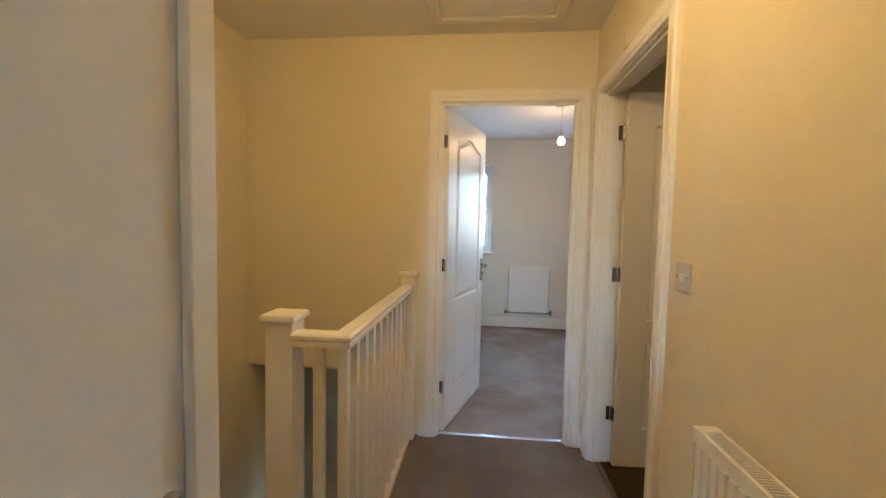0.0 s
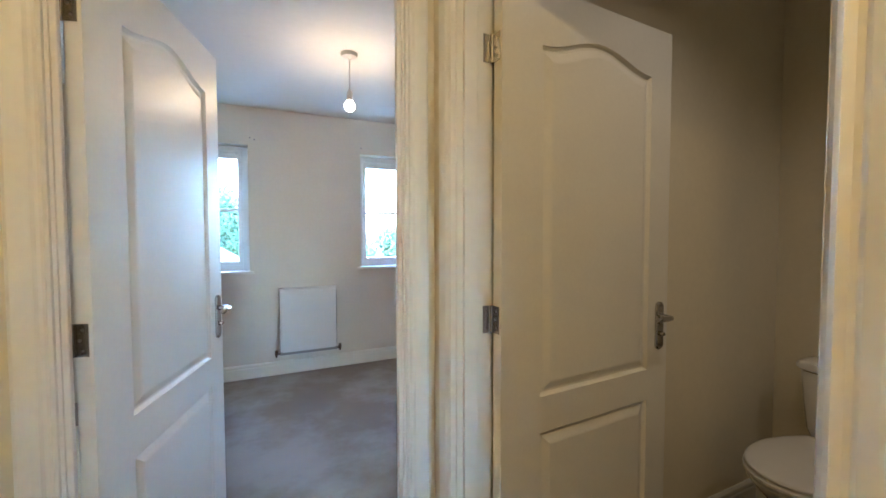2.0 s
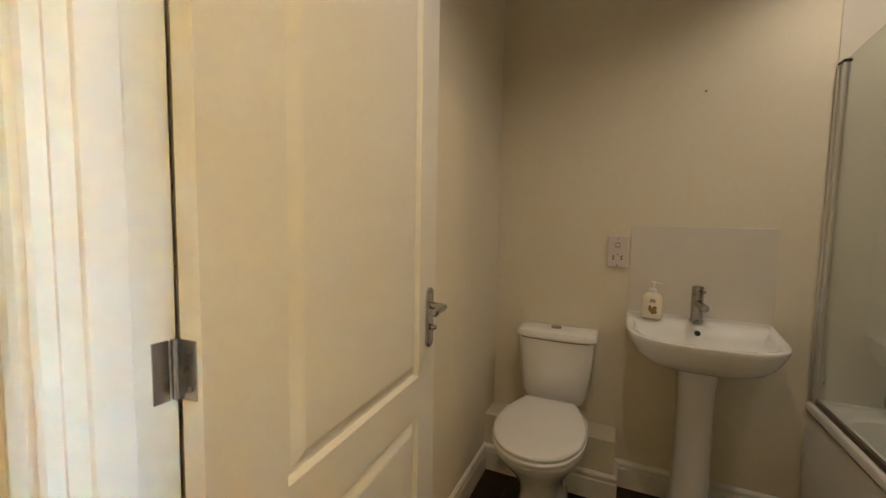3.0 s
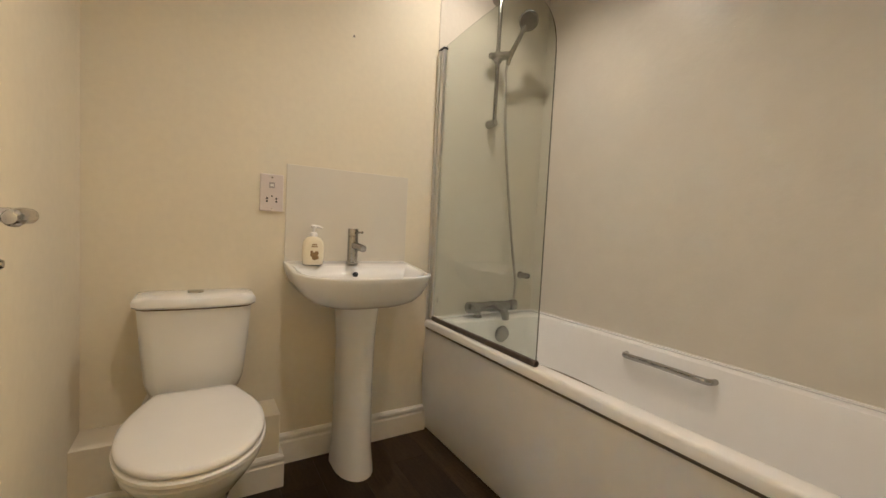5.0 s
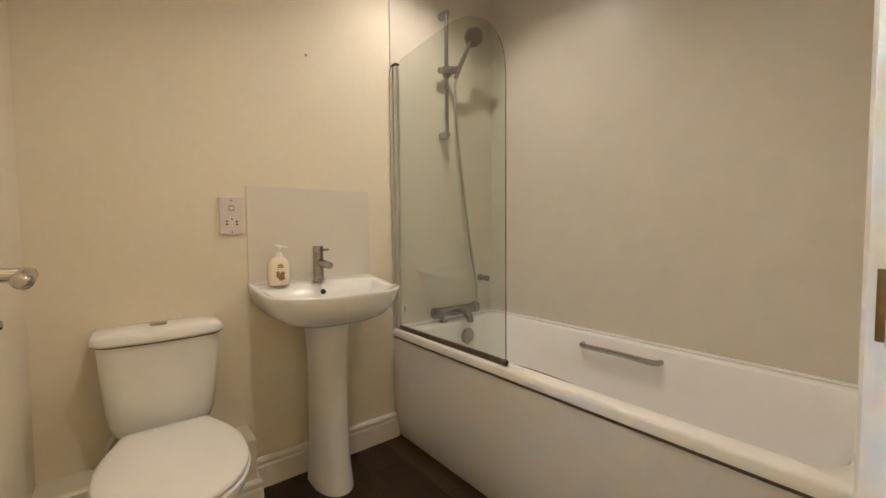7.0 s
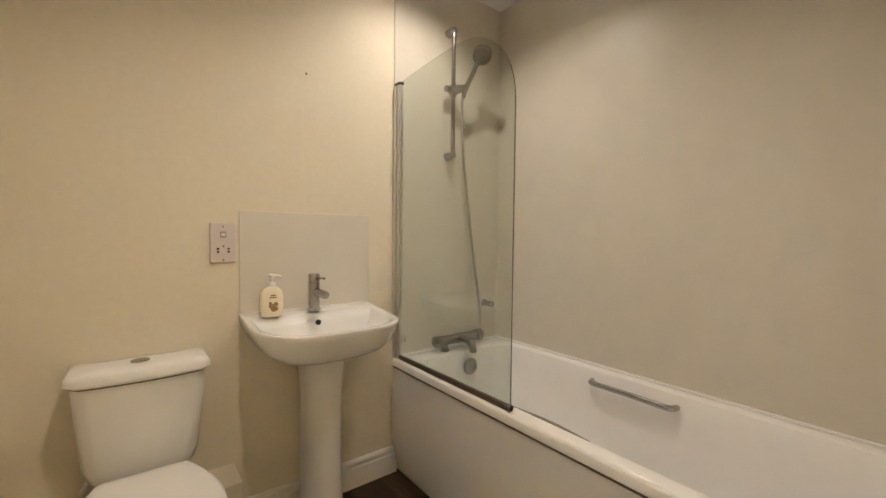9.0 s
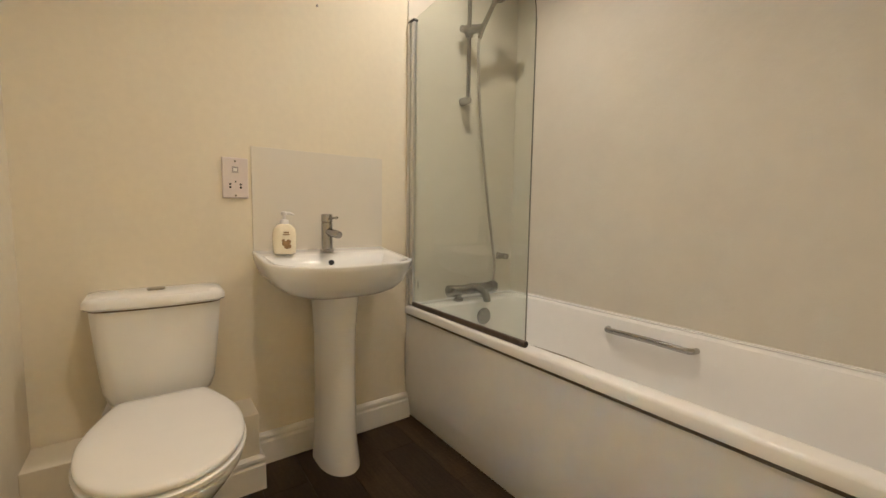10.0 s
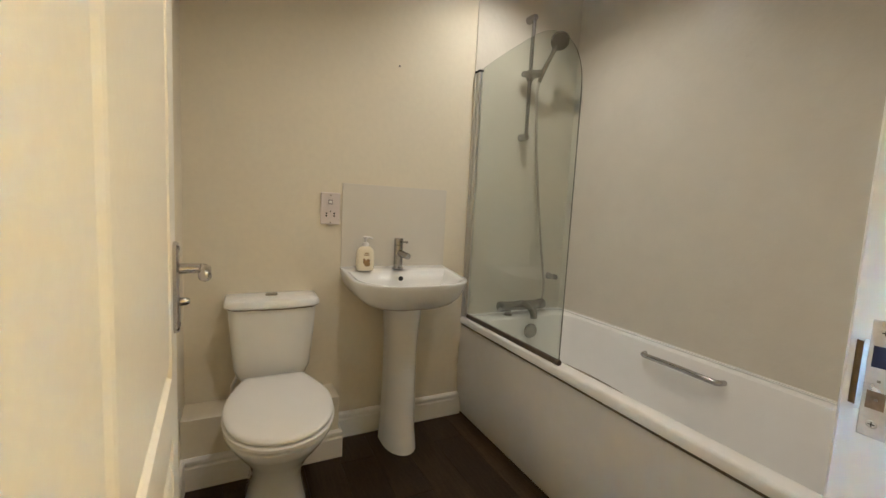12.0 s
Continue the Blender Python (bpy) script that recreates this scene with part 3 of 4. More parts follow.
# ---- radiators ----
def radiator(name, label, loc, rz, w, h, z0, deep, grille=True, flat=False):
    r = thing(name, label, "radiator", loc, rz)
    # local: x along the wall, -y into the room, wall at y 0
    front, back = -deep, -0.035
    bm = bmesh.new()
    n = int(w / 0.033)
    pts = []
    pitch = (w - 0.03) / n
    for i in range(0 if flat else n):
        x = 0.015 + i * pitch
        pts += [(x, front + 0.009), (x + pitch * 0.18, front + 0.009), (x + pitch * 0.30, front), (x + pitch * 0.88, front), (x + pitch, front + 0.009)]
    prof = [(0.004, front + 0.009)] + pts + [(w - 0.004, front + 0.009), (w - 0.004, front + 0.016), (0.004, front + 0.016)]
    rings(bm, [[(a, b, z) for a, b in prof] for z in (z0 + 0.03, z0 + h - 0.035)])
    part("front_panel", bm, M_RAD, r)
    if flat:
        part("face_plate", boxes((0.020, w - 0.020, front - 0.002, front + 0.004, z0 + 0.024, z0 + h - 0.026), bevel=0.003), M_RAD, r)
    # A flat radiator has shade coloured into its bottom rim and sides.
    part("bottom_rim", boxes((0, w, front + 0.004, front + 0.018, z0, z0 + 0.03), bevel=0.003), M_RADSHADE if flat else M_RAD, r)
    part("top_rim", boxes((0, w, front + 0.004, front + 0.018, z0 + h - 0.035, z0 + h - 0.006), bevel=0.003), M_RAD, r)
    part("back_panel", boxes((0.004, w - 0.004, back - 0.008, back, z0 + 0.01, z0 + h - 0.01), bevel=0.002), M_RAD, r)
    part("side_panel", boxes((0, 0.0015, front + 0.006, back, z0 + 0.02, z0 + h), bevel=0.0004), M_RADSHADE if flat else M_RAD, r)
    part("side_panel", boxes((w - 0.0015, w, front + 0.006, back, z0 + 0.02, z0 + h), bevel=0.0004), M_RADSHADE if flat else M_RAD, r)
    t = boxes((0, w, front + 0.002, front + 0.012, z0 + h - 0.004, z0 + h + 0.002), (0, w, back - 0.006, back, z0 + h - 0.004, z0 + h + 0.002), (0, 0.03, front + 0.012, back - 0.006, z0 + h - 0.004, z0 + h + 0.002), (w - 0.03, w, front + 0.012, back - 0.006, z0 + h - 0.004, z0 + h + 0.002))
    part("top_frame", t, M_RAD, r)
    if grille:
        g = bmesh.new()
        k = int((w - 0.06) / 0.009)
        for i in range(k):
            x = 0.031 + i * (w - 0.062) / k
            box(g, x, x + 0.003, front + 0.012, back - 0.006, z0 + h - 0.006, z0 + h - 0.001)
        part("top_grille", g, M_RAD, r, "slotted top grille")
        part("convector", boxes((0.01, w - 0.01, front + 0.018, back - 0.010, z0 + 0.05, z0 + h - 0.03)), M_GREASE, r)
    for x in (-0.03, w + 0.03):
        v = bmesh.new()
        tube(v, [(x, 0.0, z0 - 0.012), (x, (front + back) / 2 - 0.004, z0 - 0.012), (x, (front + back) / 2, z0)] if flat else [(x, (front + back) / 2, 0.0), (x, (front + back) / 2, z0)], 0.0075, 10)
        tube(v, [(x, (front + back) / 2, z0 + 0.012), (min(max(x, 0.001), w - 0.001), (front + back) / 2, z0 + 0.012)], 0.010, 10)
        pv = part("valve", v, M_CHROME, r, "chrome radiator valve", 50)
        v = bmesh.new()
        lathe(v, [(0, -0.012), (0.013, -0.010), (0.015, 0.010), (0.012, 0.034), (0, 0.036)], (x, (front + back) / 2, z0 + 0.012), seg=16)
        part("valve_cap", v, M_SATIN, pv, smooth=50)
    for x in (w * 0.2, w * 0.8):
        for zz in (0.06, h - 0.14):
            part("bracket", boxes((x, x + 0.03, back, 0.0, z0 + zz, z0 + zz + 0.06)), M_RAD, r)
    return r


radiator("radiator", "white panel radiator with slotted top grille on the cream landing wall", (E0, 2.440, 0), -90, 0.60, 0.60, 0.210, 0.092)
radiator("radiator", "small white flat panel radiator between the bedroom windows", (1.010, BED_N, 0), 0, 0.50, 0.60, 0.19, 0.085, True, True)


# ---- windows ----
def window(name, x0, x1):
    w = thing(name, "white plastic casement window with one glazing bar", "window", (x0, BED_N, 0), kind="structure")
    W, z0, z1 = x1 - x0, WZ[0], WZ[1]
    y0, y1 = 0.12, 0.19
    f = 0.05
    fr = part("window_frame", boxes((0, f, y0, y1, z0, z1), (W - f, W, y0, y1, z0, z1), (f, W - f, y0, y1, z0, z0 + f), (f, W - f, y0, y1, z1 - 0.075, z1), bevel=0.004), M_UPVC, w)
    g = 0.035
    part("sash", boxes((f, f + g, y0 - 0.012, y1 - 0.02, z0 + f, z1 - 0.075), (W - f - g, W - f, y0 - 0.012, y1 - 0.02, z0 + f, z1 - 0.075), (f + g, W - f - g, y0 - 0.012, y1 - 0.02, z0 + f, z0 + f + g), (f + g, W - f - g, y0 - 0.012, y1 - 0.02, z1 - 0.075 - g, z1 - 0.075), bevel=0.004), M_UPVC, w)
    part("glazing_bar", boxes((f + g, W - f - g, y0 + 0.004, y0 + 0.03, 1.475, 1.501), bevel=0.003), M_UPVC, w)
    for a, b in ((z0 + f + g, 1.475), (1.501, z1 - 0.075 - g)):
        p = part("pane", boxes((f + g, W - f - g, y0 + 0.015, y0 + 0.019, a, b)), M_GLASS, w)
        p.visible_shadow = False
    part("trickle_vent", boxes((f + 0.02, W - f - 0.02, y0 - 0.012, y0, z1 - 0.060, z1 - 0.035), bevel=0.003), M_UPVC, w)
    part("window_sill", boxes((-0.035, W + 0.035, -0.030, 0.0, z0 - 0.022, z0), (0, W, 0.0, y0, z0 - 0.022, z0), bevel=0.003), M_GLOSS, w, "white painted window board")
    h = bmesh.new()
    tube(h, [(f + 0.018, y0 - 0.014, 1.44), (f + 0.018, y0 - 0.035, 1.44), (f + 0.018, y0 - 0.037, 1.33)], [0.008, 0.008, 0.007], 10)
    part("window_handle", h, M_UPVC, w, smooth=50)


window("window_1", *WIN[0])
window("window_2", *WIN[1])
for x, z in ((0.80, 2.114), (0.835, 2.10), (1.775, 2.107)):
    b = bmesh.new()
    lathe(b, [(0, 0.0), (0.007, 0.0), (0.006, -0.006), (0, -0.007)], (x, BED_N, z), "y", 10)
    tagged(part("wall_plug", b, M_GREYPLASTIC, None, "leftover wall plug above the bedroom window"), category="wall plug", group="wall plugs")


# ---- electrics ----
def pendant(name, label, x, y, zb, lit=True):
    p = thing(name, label, "ceiling lamp", (x, y, CEIL))
    b = bmesh.new()
    lathe(b, [(0, 0), (0.050, 0), (0.050, -0.008), (0.044, -0.022), (0.012, -0.030), (0.006, -0.036), (0, -0.036)], seg=28)
    part("ceiling_rose", b, M_PLASTIC, p, "white ceiling rose", 40)
    b = bmesh.new()
    tube(b, [(0, 0, -0.03), (0.001, 0, -0.1), (0, 0, zb + 0.085)], 0.003, 8)
    part("cord", b, M_PLASTIC, p, smooth=60)
    b = bmesh.new()
    lathe(b, [(0, zb + 0.095), (0.008, zb + 0.095), (0.014, zb + 0.085), (0.019, zb + 0.075), (0.019, zb + 0.040), (0.021, zb + 0.038), (0.021, zb + 0.032), (0, zb + 0.032)], seg=20)
    part("lamp_holder", b, M_PLASTIC, p, smooth=40)
    b = bmesh.new()
    prof = [(0.0, 0.036), (0.013, 0.034), (0.015, 0.026)] + [(0.033 * math.sin(a), 0.033 * math.cos(a)) for a in [math.pi * (0.22 + 0.78 * i / 12) for i in range(12)]] + [(0.0005, -0.033)]
    lathe(b, [(r, zb + h) for r, h in prof], seg=24)
    bulb = part("bulb", b, M_BULB, p, "lit round bulb", 60)
    bulb.visible_shadow = False
    return p


pendant("pendant_lamp", "bare lit bulb on a white cord in the bedroom", BED_LAMP[0], BED_LAMP[1], BED_LAMP[2] - CEIL)
pendant("pendant_lamp", "bare lit bulb on a white cord over the landing", LANDING_LAMP[0], LANDING_LAMP[1], LANDING_LAMP[2] - CEIL)
for dx, dy in DOWNLIGHTS:
    p = thing("downlight", "small round recessed ceiling downlight, lit", "downlight", (dx, dy, CEIL), group="downlights")
    b = bmesh.new()
    lathe(b, [(0.030, 0.0), (0.045, 0.0), (0.045, -0.003), (0.040, -0.006), (0.030, -0.004)], seg=28)
    part("bezel", b, M_CHROME, p, smooth=40)
    b = bmesh.new()
    lathe(b, [(0, -0.001), (0.030, -0.001), (0.030, -0.002), (0, -0.002)], seg=24)
    part("lens", b, M_DOWN, p).visible_shadow = False

# light switch, landing: faces -x
sw = thing("light_switch", "white single rocker light switch on the cream landing wall", "switch", (E0, 2.708, 1.143))
part("plate", boxes((-0.009, 0, -0.043, 0.043, -0.043, 0.043), bevel=0.003), M_SWITCH, sw)
part("rocker", boxes((-0.0135, -0.009, -0.008, 0.008, -0.014, 0.014), bevel=0.002), M_PLASTIC, sw)
for yy in (-0.03, 0.03):
    b = bmesh.new()
    lathe(b, [(0, -0.0102), (0.003, -0.0100), (0.003, -0.009), (0, -0.009)], (0, yy, 0), "x", 10)
    part("screw", b, M_SATIN, sw)

# shaver socket, faces -x
ss = thing("shaver_socket", "white twin voltage shaver socket on the cream bathroom wall", "socket", (BATH_E, 3.181, 1.094))
part("plate", boxes((-0.010, 0, -0.042, 0.042, -0.069, 0.073), bevel=0.003), M_SOCKET, ss)
part("selector", boxes((-0.0115, -0.010, -0.010, 0.010, 0.020, 0.042), bevel=0.0006), M_GREYPLASTIC, ss)
part("selector_window", boxes((-0.0125, -0.0115, -0.006, 0.006, 0.026, 0.036)), M_PLASTIC, ss)
for yy in (-0.017, 0.017):
    for zz in (-0.020, -0.031):
        b = bmesh.new()
        lathe(b, [(0, -0.0104), (0.0042, -0.0104), (0.0042, -0.0098), (0, -0.0098)], (0, yy, zz), "x", 10)
        part("pin_hole", b, M_BLACK, ss)
b = bmesh.new()
lathe(b, [(0, -0.0104), (0.003, -0.0104), (0.003, -0.0098), (0, -0.0098)], (0, 0, -0.011), "x", 10)
part("pin_hole", b, M_BLACK, ss)
for zz in (-0.060, 0.060):
    b = bmesh.new()
    lathe(b, [(0, -0.0112), (0.0032, -0.0110), (0.0032, -0.0098), (0, -0.0098)], (0, 0, zz), "x", 10)
    part("screw", b, M_SATIN, ss)

# ---- bathroom ----
structure("wet_wall_panel_south", boxes((E1, BATH_E - 0.006, BATH_S, BATH_S + 0.006, 0.556, CEIL)), M_WETWALL, label="glossy off white shower wall panel")
structure("wet_wall_panel_east", boxes((BATH_E - 0.006, BATH_E, BATH_S, 2.472, 0.556, CEIL)), M_WETWALL, label="glossy off white shower wall panel")
splash = tagged(part("splashback", boxes((BATH_E - 0.005, BATH_E, 2.600, 3.128, 0.828, 1.214), bevel=0.0015), M_SPLASH, None, "pale plastic splashback panel behind the basin"), category="splashback")

# bath
X0, X1, Y0, Y1, RIM = E1 + 0.002, BATH_E, BATH_S, 2.478, 0.552
bath = thing("bathtub", "white acrylic bath with chrome grips and a plain white panel", "bathtub", ((X0 + X1) / 2, (Y0 + Y1) / 2, 0))
BI = pose(-(X0 + X1) / 2, -(Y0 + Y1) / 2, 0)


def rr(x0, x1, y0, y1, r, z, n=8):
    """Rounded rectangle, anticlockwise; r: one radius or four, from the corner x1 y1 on."""
    rs = r if isinstance(r, (tuple, list)) else (r,) * 4
    out = []
    for (cx, cy, a0), q in zip(((x1, y1, 0), (x0, y1, 90), (x0, y0, 180), (x1, y0, 270)), rs):
        sx, sy = (-1 if cx == x1 else 1), (-1 if cy == y1 else 1)
        for i in range(n + 1):
            a = radians(a0 + 90 * i / n)
            out.append((cx + sx * q + q * math.cos(a), cy + sy * q + q * math.sin(a), z))
    return out


def bathpart(name, bm, mat, label="", smooth=None, parent=None):
    bmesh.ops.transform(bm, matrix=BI, verts=bm.verts)
    return part(name, bm, mat, parent or bath, label, smooth)


bm = bmesh.new()
rings(bm, [rr(X0, X1, Y0, Y1, 0.004, RIM - 0.037), rr(X0, X1, Y0, Y1, 0.006, RIM - 0.012), rr(X0 + 0.0035, X1 - 0.0035, Y0 + 0.0035, Y1 - 0.0035, 0.008, RIM - 0.004), rr(X0 + 0.010, X1 - 0.010, Y0 + 0.010, Y1 - 0.010, 0.010, RIM),
           rr(X0 + 0.060, X1 - 0.115, Y0 + 0.052, Y1 - 0.055, 0.10, RIM - 0.001), rr(X0 + 0.066, X1 - 0.122, Y0 + 0.060, Y1 - 0.061, 0.10, RIM - 0.006), rr(X0 + 0.076, X1 - 0.130, Y0 + 0.070, Y1 - 0.070, 0.10, RIM - 0.030),
           rr(X0 + 0.098, X1 - 0.142, Y0 + 0.088, Y1 - 0.088, 0.10, RIM - 0.14), rr(X0 + 0.16, X1 - 0.165, Y0 + 0.110, Y1 - 0.110, 0.10, RIM - 0.30), rr(X0 + 0.21, X1 - 0.19, Y0 + 0.135, Y1 - 0.135, 0.10, RIM - 0.37), rr(X0 + 0.27, X1 - 0.24, Y0 + 0.18, Y1 - 0.18, 0.08, RIM - 0.39)], caps=False)
bm.faces.new([v for v in bm.verts][-36:])
bathpart("tub", bm, M_ACRYLIC, smooth=35)
bm = bmesh.new()
prof = [(2.440, 0.0), (2.452, 0.03), (2.470, 0.14), (2.477, 0.27), (2.474, 0.38), (2.468, 0.47), (2.470, 0.492), (2.470, 0.5015), (2.435, 0.5015), (2.435, 0.0)]
rings(bm, [[(x, y, z) for y, z in prof] for x in (X0, X1 - 0.002)])
bathpart("bath_panel", bm, M_PANEL, "plain white curved bath panel", 40)
# Brown strip standing in for the shade between rim and panel.
bathpart("panel_gap_shade", boxes((X0, X1 - 0.003, 2.440, 2.4685, 0.5015, 0.5150)), M_SEAL_GAP, "dark strip coloured as the shade in the gap under the bath rim")
bm = boxes((X0, X1 - 0.006, Y0 - 0.002, Y0 + 0.0125, RIM - 0.004, RIM + 0.007), (X1 - 0.0125, X1, Y0, 2.476, RIM - 0.004, RIM + 0.006), bevel=0.002)
bathpart("sealant", bm, M_ACRYLIC, "white sealant bead")
for ya, dirn, xa, xb, zt in ((1.862, 1, 2.065, 2.412, 0.502), (2.428, -1, 2.065, 2.412, 0.5245)):
    bm = bmesh.new()
    tube(bm, curve_pts([(xa, ya - dirn * 0.012, zt), (xa + 0.012, ya + dirn * 0.022, zt + 0.001), (xa + 0.05, ya + dirn * 0.032, zt + 0.003), ((xa + xb) / 2, ya + dirn * 0.036, zt + 0.006), (xb - 0.05, ya + dirn * 0.032, zt + 0.003), (xb - 0.012, ya + dirn * 0.022, zt + 0.001), (xb, ya - dirn * 0.012, zt)], 28), 0.0115, 12)
    bathpart("grip_handle", bm, M_CHROME, "chrome bath grip", 60)
bm = bmesh.new()
lathe(bm, [(0, 0.012), (0.040, 0.0), (0.042, -0.006), (0.036, -0.016), (0.012, -0.018), (0, -0.018)], (2.925, 2.115, 0.480), "x", 24)
bathpart("overflow", bm, M_CHROME, "round chrome overflow", 40)
bm = bmesh.new()
lathe(bm, [(0, 0.002), (0.032, 0.002), (0.034, 0.0), (0, 0.0)], (2.72, 2.13, RIM - 0.390), "z", 24)
bathpart("waste", bm, M_CHROME, "chrome plug hole", 40)

# bath shower mixer
mx = thing("bath_mixer_tap", "chrome bath shower mixer tap on the end of the bath", "tap", (3.005, 2.12, RIM))
for yy in (-0.09, 0.09):
    bm = bmesh.new()
    lathe(bm, [(0, 0), (0.024, 0), (0.024, 0.006), (0.016, 0.012), (0.016, 0.045), (0, 0.045)], (0, yy, 0), seg=18)
    part("leg", bm, M_CHROME, mx, smooth=40)
bm = bmesh.new()
lathe(bm, [(0, -0.115), (0.023, -0.113), (0.025, -0.10), (0.024, -0.04), (0.029, 0.0), (0.024, 0.04), (0.025, 0.10), (0.023, 0.113), (0, 0.115)], (0, 0, 0.052), "y", 20)
part("body", bm, M_CHROME, mx, smooth=40)
bm = bmesh.new()
tube(bm, curve_pts([(0, 0.0, 0.055), (-0.05, 0.005, 0.058), (-0.10, 0.01, 0.05), (-0.122, 0.012, 0.028), (-0.125, 0.012, 0.010)], 14), 0.018, 14)
part("spout", bm, M_CHROME, mx, smooth=60)
for s in (-1, 1):
    bm = bmesh.new()
    lathe(bm, [(0, s * 0.113), (0.027, s * 0.116), (0.030, s * 0.126), (0.029, s * 0.150), (0.022, s * 0.156), (0, s * 0.157)], (0, 0, 0.052), "y", 22)
    tube(bm, [(-0.018, s * 0.136, 0.062), (-0.034, s * 0.136, 0.070), (-0.038, s * 0.136, 0.072)], [0.008, 0.007, 0.004], 10)
    part("tap_head", bm, M_CHROME, mx, smooth=40)

# shower rail
sr = thing("shower_set", "chrome riser rail with shower handset and hose", "shower", (3.022, 2.160, 1.53))
bm = bmesh.new()
tube(bm, [(0, 0, 0), (0, 0, 0.615)], 0.0105, 16)
part("riser_rail", bm, M_CHROME, sr, smooth=60)
for zz in (0.0, 0.615):
    bm = bmesh.new()
    tube(bm, [(0.047, 0, zz), (0.0, 0, zz), (-0.012, 0, zz)], [0.021, 0.018, 0.014], 16)
    part("rail_bracket", bm, M_CHROME, sr, smooth=40)
bm = bmesh.new()
tube(bm, [(0.022, 0.0, 0.322), (-0.02, -0.005, 0.322), (-0.055, -0.030, 0.325)], [0.019, 0.022, 0.017], 14)
tube(bm, [(0.0, 0.0, 0.295), (0.0, 0.0, 0.345)], 0.0195, 14)
tube(bm, [(0.0, 0.01, 0.32), (0.0, 0.046, 0.32), (0.0, 0.052, 0.32)], [0.014, 0.0165, 0.011], 14)
part("slider", bm, M_SATIN, sr, "grey chrome slider", 40)
HD = Vector((-0.118, -0.082, 0.478))
bm = bmesh.new()
tube(bm, [(-0.040, -0.030, 0.280), (-0.055, -0.035, 0.325), (-0.090, -0.060, 0.410), HD + Vector((0.012, 0.0, 0.0))], [0.010, 0.0125, 0.011, 0.013], 14)
hs = part("handset", bm, M_CHROME, sr, "chrome shower handset", 50)
bm = bmesh.new()
lathe(bm, [(0, 0.024), (0.020, 0.020), (0.044, 0.004), (0.047, -0.006), (0.044, -0.011), (0, -0.011)], seg=28)
part("shower_head", bm, M_CHROME, hs, "round shower head", 40, at=Matrix.Translation(HD) @ Vector((0.60, -0.45, 0.50)).to_track_quat("Z", "Y").to_matrix().to_4x4())
bm = bmesh.new()
lathe(bm, [(0, -0.0112), (0.040, -0.0112), (0.038, -0.0135), (0, -0.0145)], seg=28)
part("spray_plate", bm, M_DARKPLASTIC, hs, "grey spray plate", 40, at=Matrix.Translation(HD) @ Vector((0.60, -0.45, 0.50)).to_track_quat("Z", "Y").to_matrix().to_4x4())
bm = bmesh.new()
tube(bm, curve_pts([(-0.040, -0.030, 0.282), (-0.036, -0.028, 0.22), (-0.032, -0.045, 0.0), (-0.028, -0.085, -0.27), (-0.022, -0.125, -0.49), (-0.010, -0.165, -0.65), (0.006, -0.205, -0.79), (0.0, -0.203, -0.86), (-0.012, -0.178, -0.92)], 90), [0.0076 if k % 2 else 0.0066 for k in range(91)], 12)
part("hose", bm, M_HOSE, sr, "ribbed silver shower hose", 60)
bm = bmesh.new()
lathe(bm, [(0, 0.047), (0.020, 0.047), (0.020, 0.040), (0.012, 0.034), (0.012, 0.008), (0.016, 0.004), (0.016, -0.018), (0, -0.020)], (0, -0.275, -0.775), "x", 18)
part("hose_retainer", bm, M_SATIN, sr, "hose retaining knob", 40)

# glass screen
gs = thing("bath_screen", "clear glass bath screen with aluminium wall profile", "shower screen", (BATH_E - 0.006, 2.462, RIM))
zt = 1.812 - RIM
part("wall_profile", boxes((-0.022, 0, -0.016, 0.014, 0.004, zt), bevel=0.002), M_ALU, gs)
part("pivot_profile", boxes((-0.048, -0.024, -0.011, 0.011, 0.010, zt), bevel=0.004), M_ALU, gs)
part("profile_cap", boxes((-0.050, 0.0, -0.014, 0.013, zt, zt + 0.010), bevel=0.002), M_BLACK, gs, "black plastic profile cap")
GX0, GX1 = -0.735, -0.046
R = 0.27
out = [(GX1, 0.022), (GX1, zt + 0.010)]
for i in range(1, 9):
    f = i / 8
    out.append((GX1 + (GX0 + R - GX1) * f, zt + 0.010 + 0.025 * math.sin(f * math.pi / 2)))
for i in range(1, 13):
    a = radians(90 + 90 * i / 12)
    out.append((GX0 + R + R * math.cos(a), zt + 0.035 - R + R * math.sin(a)))
out += [(GX0, 0.022)]
bm = bmesh.new()
rings(bm, [[(x, y, z) for x, z in out] for y in (-0.002, 0.002)])
g = part("glass", bm, M_SCREEN, gs, "clear greenish glass")
g.visible_shadow = False
bm = bmesh.new()
tube(bm, [(GX0 - 0.001, 0, 0.022), (GX0 - 0.001, 0, 0.9), (GX0 - 0.001, 0, zt + 0.035 - R)], 0.0021, 6)
part("glass_edge", bm, shader("dark_glass_edge", (0.17, 0.175, 0.15), 0.25), gs, "dark polished glass edge")
part("bottom_seal", boxes((GX0 - 0.004, GX1, -0.007, 0.007, 0.001, 0.022), bevel=0.002), M_SEAL_GAP, gs, "brown discoloured bottom seal")
bm = bmesh.new()
lathe(bm, [(0, -0.008), (0.011, -0.008), (0.012, 0.002), (0.011, 0.012), (0, 0.012)], (GX0 + 0.004, 0, 0.012), "x", 12)
part("seal_end", bm, M_SEAL_GAP, gs, smooth=40)
part("maker_mark", boxes((-0.096, -0.093, 0.0035, 0.0038, 0.092, 0.114), (-0.089, -0.086, 0.0035, 0.0038, 0.092, 0.108), (-0.096, -0.086, 0.0035, 0.0038, 0.116, 0.1185)), M_DARKPLASTIC, gs)

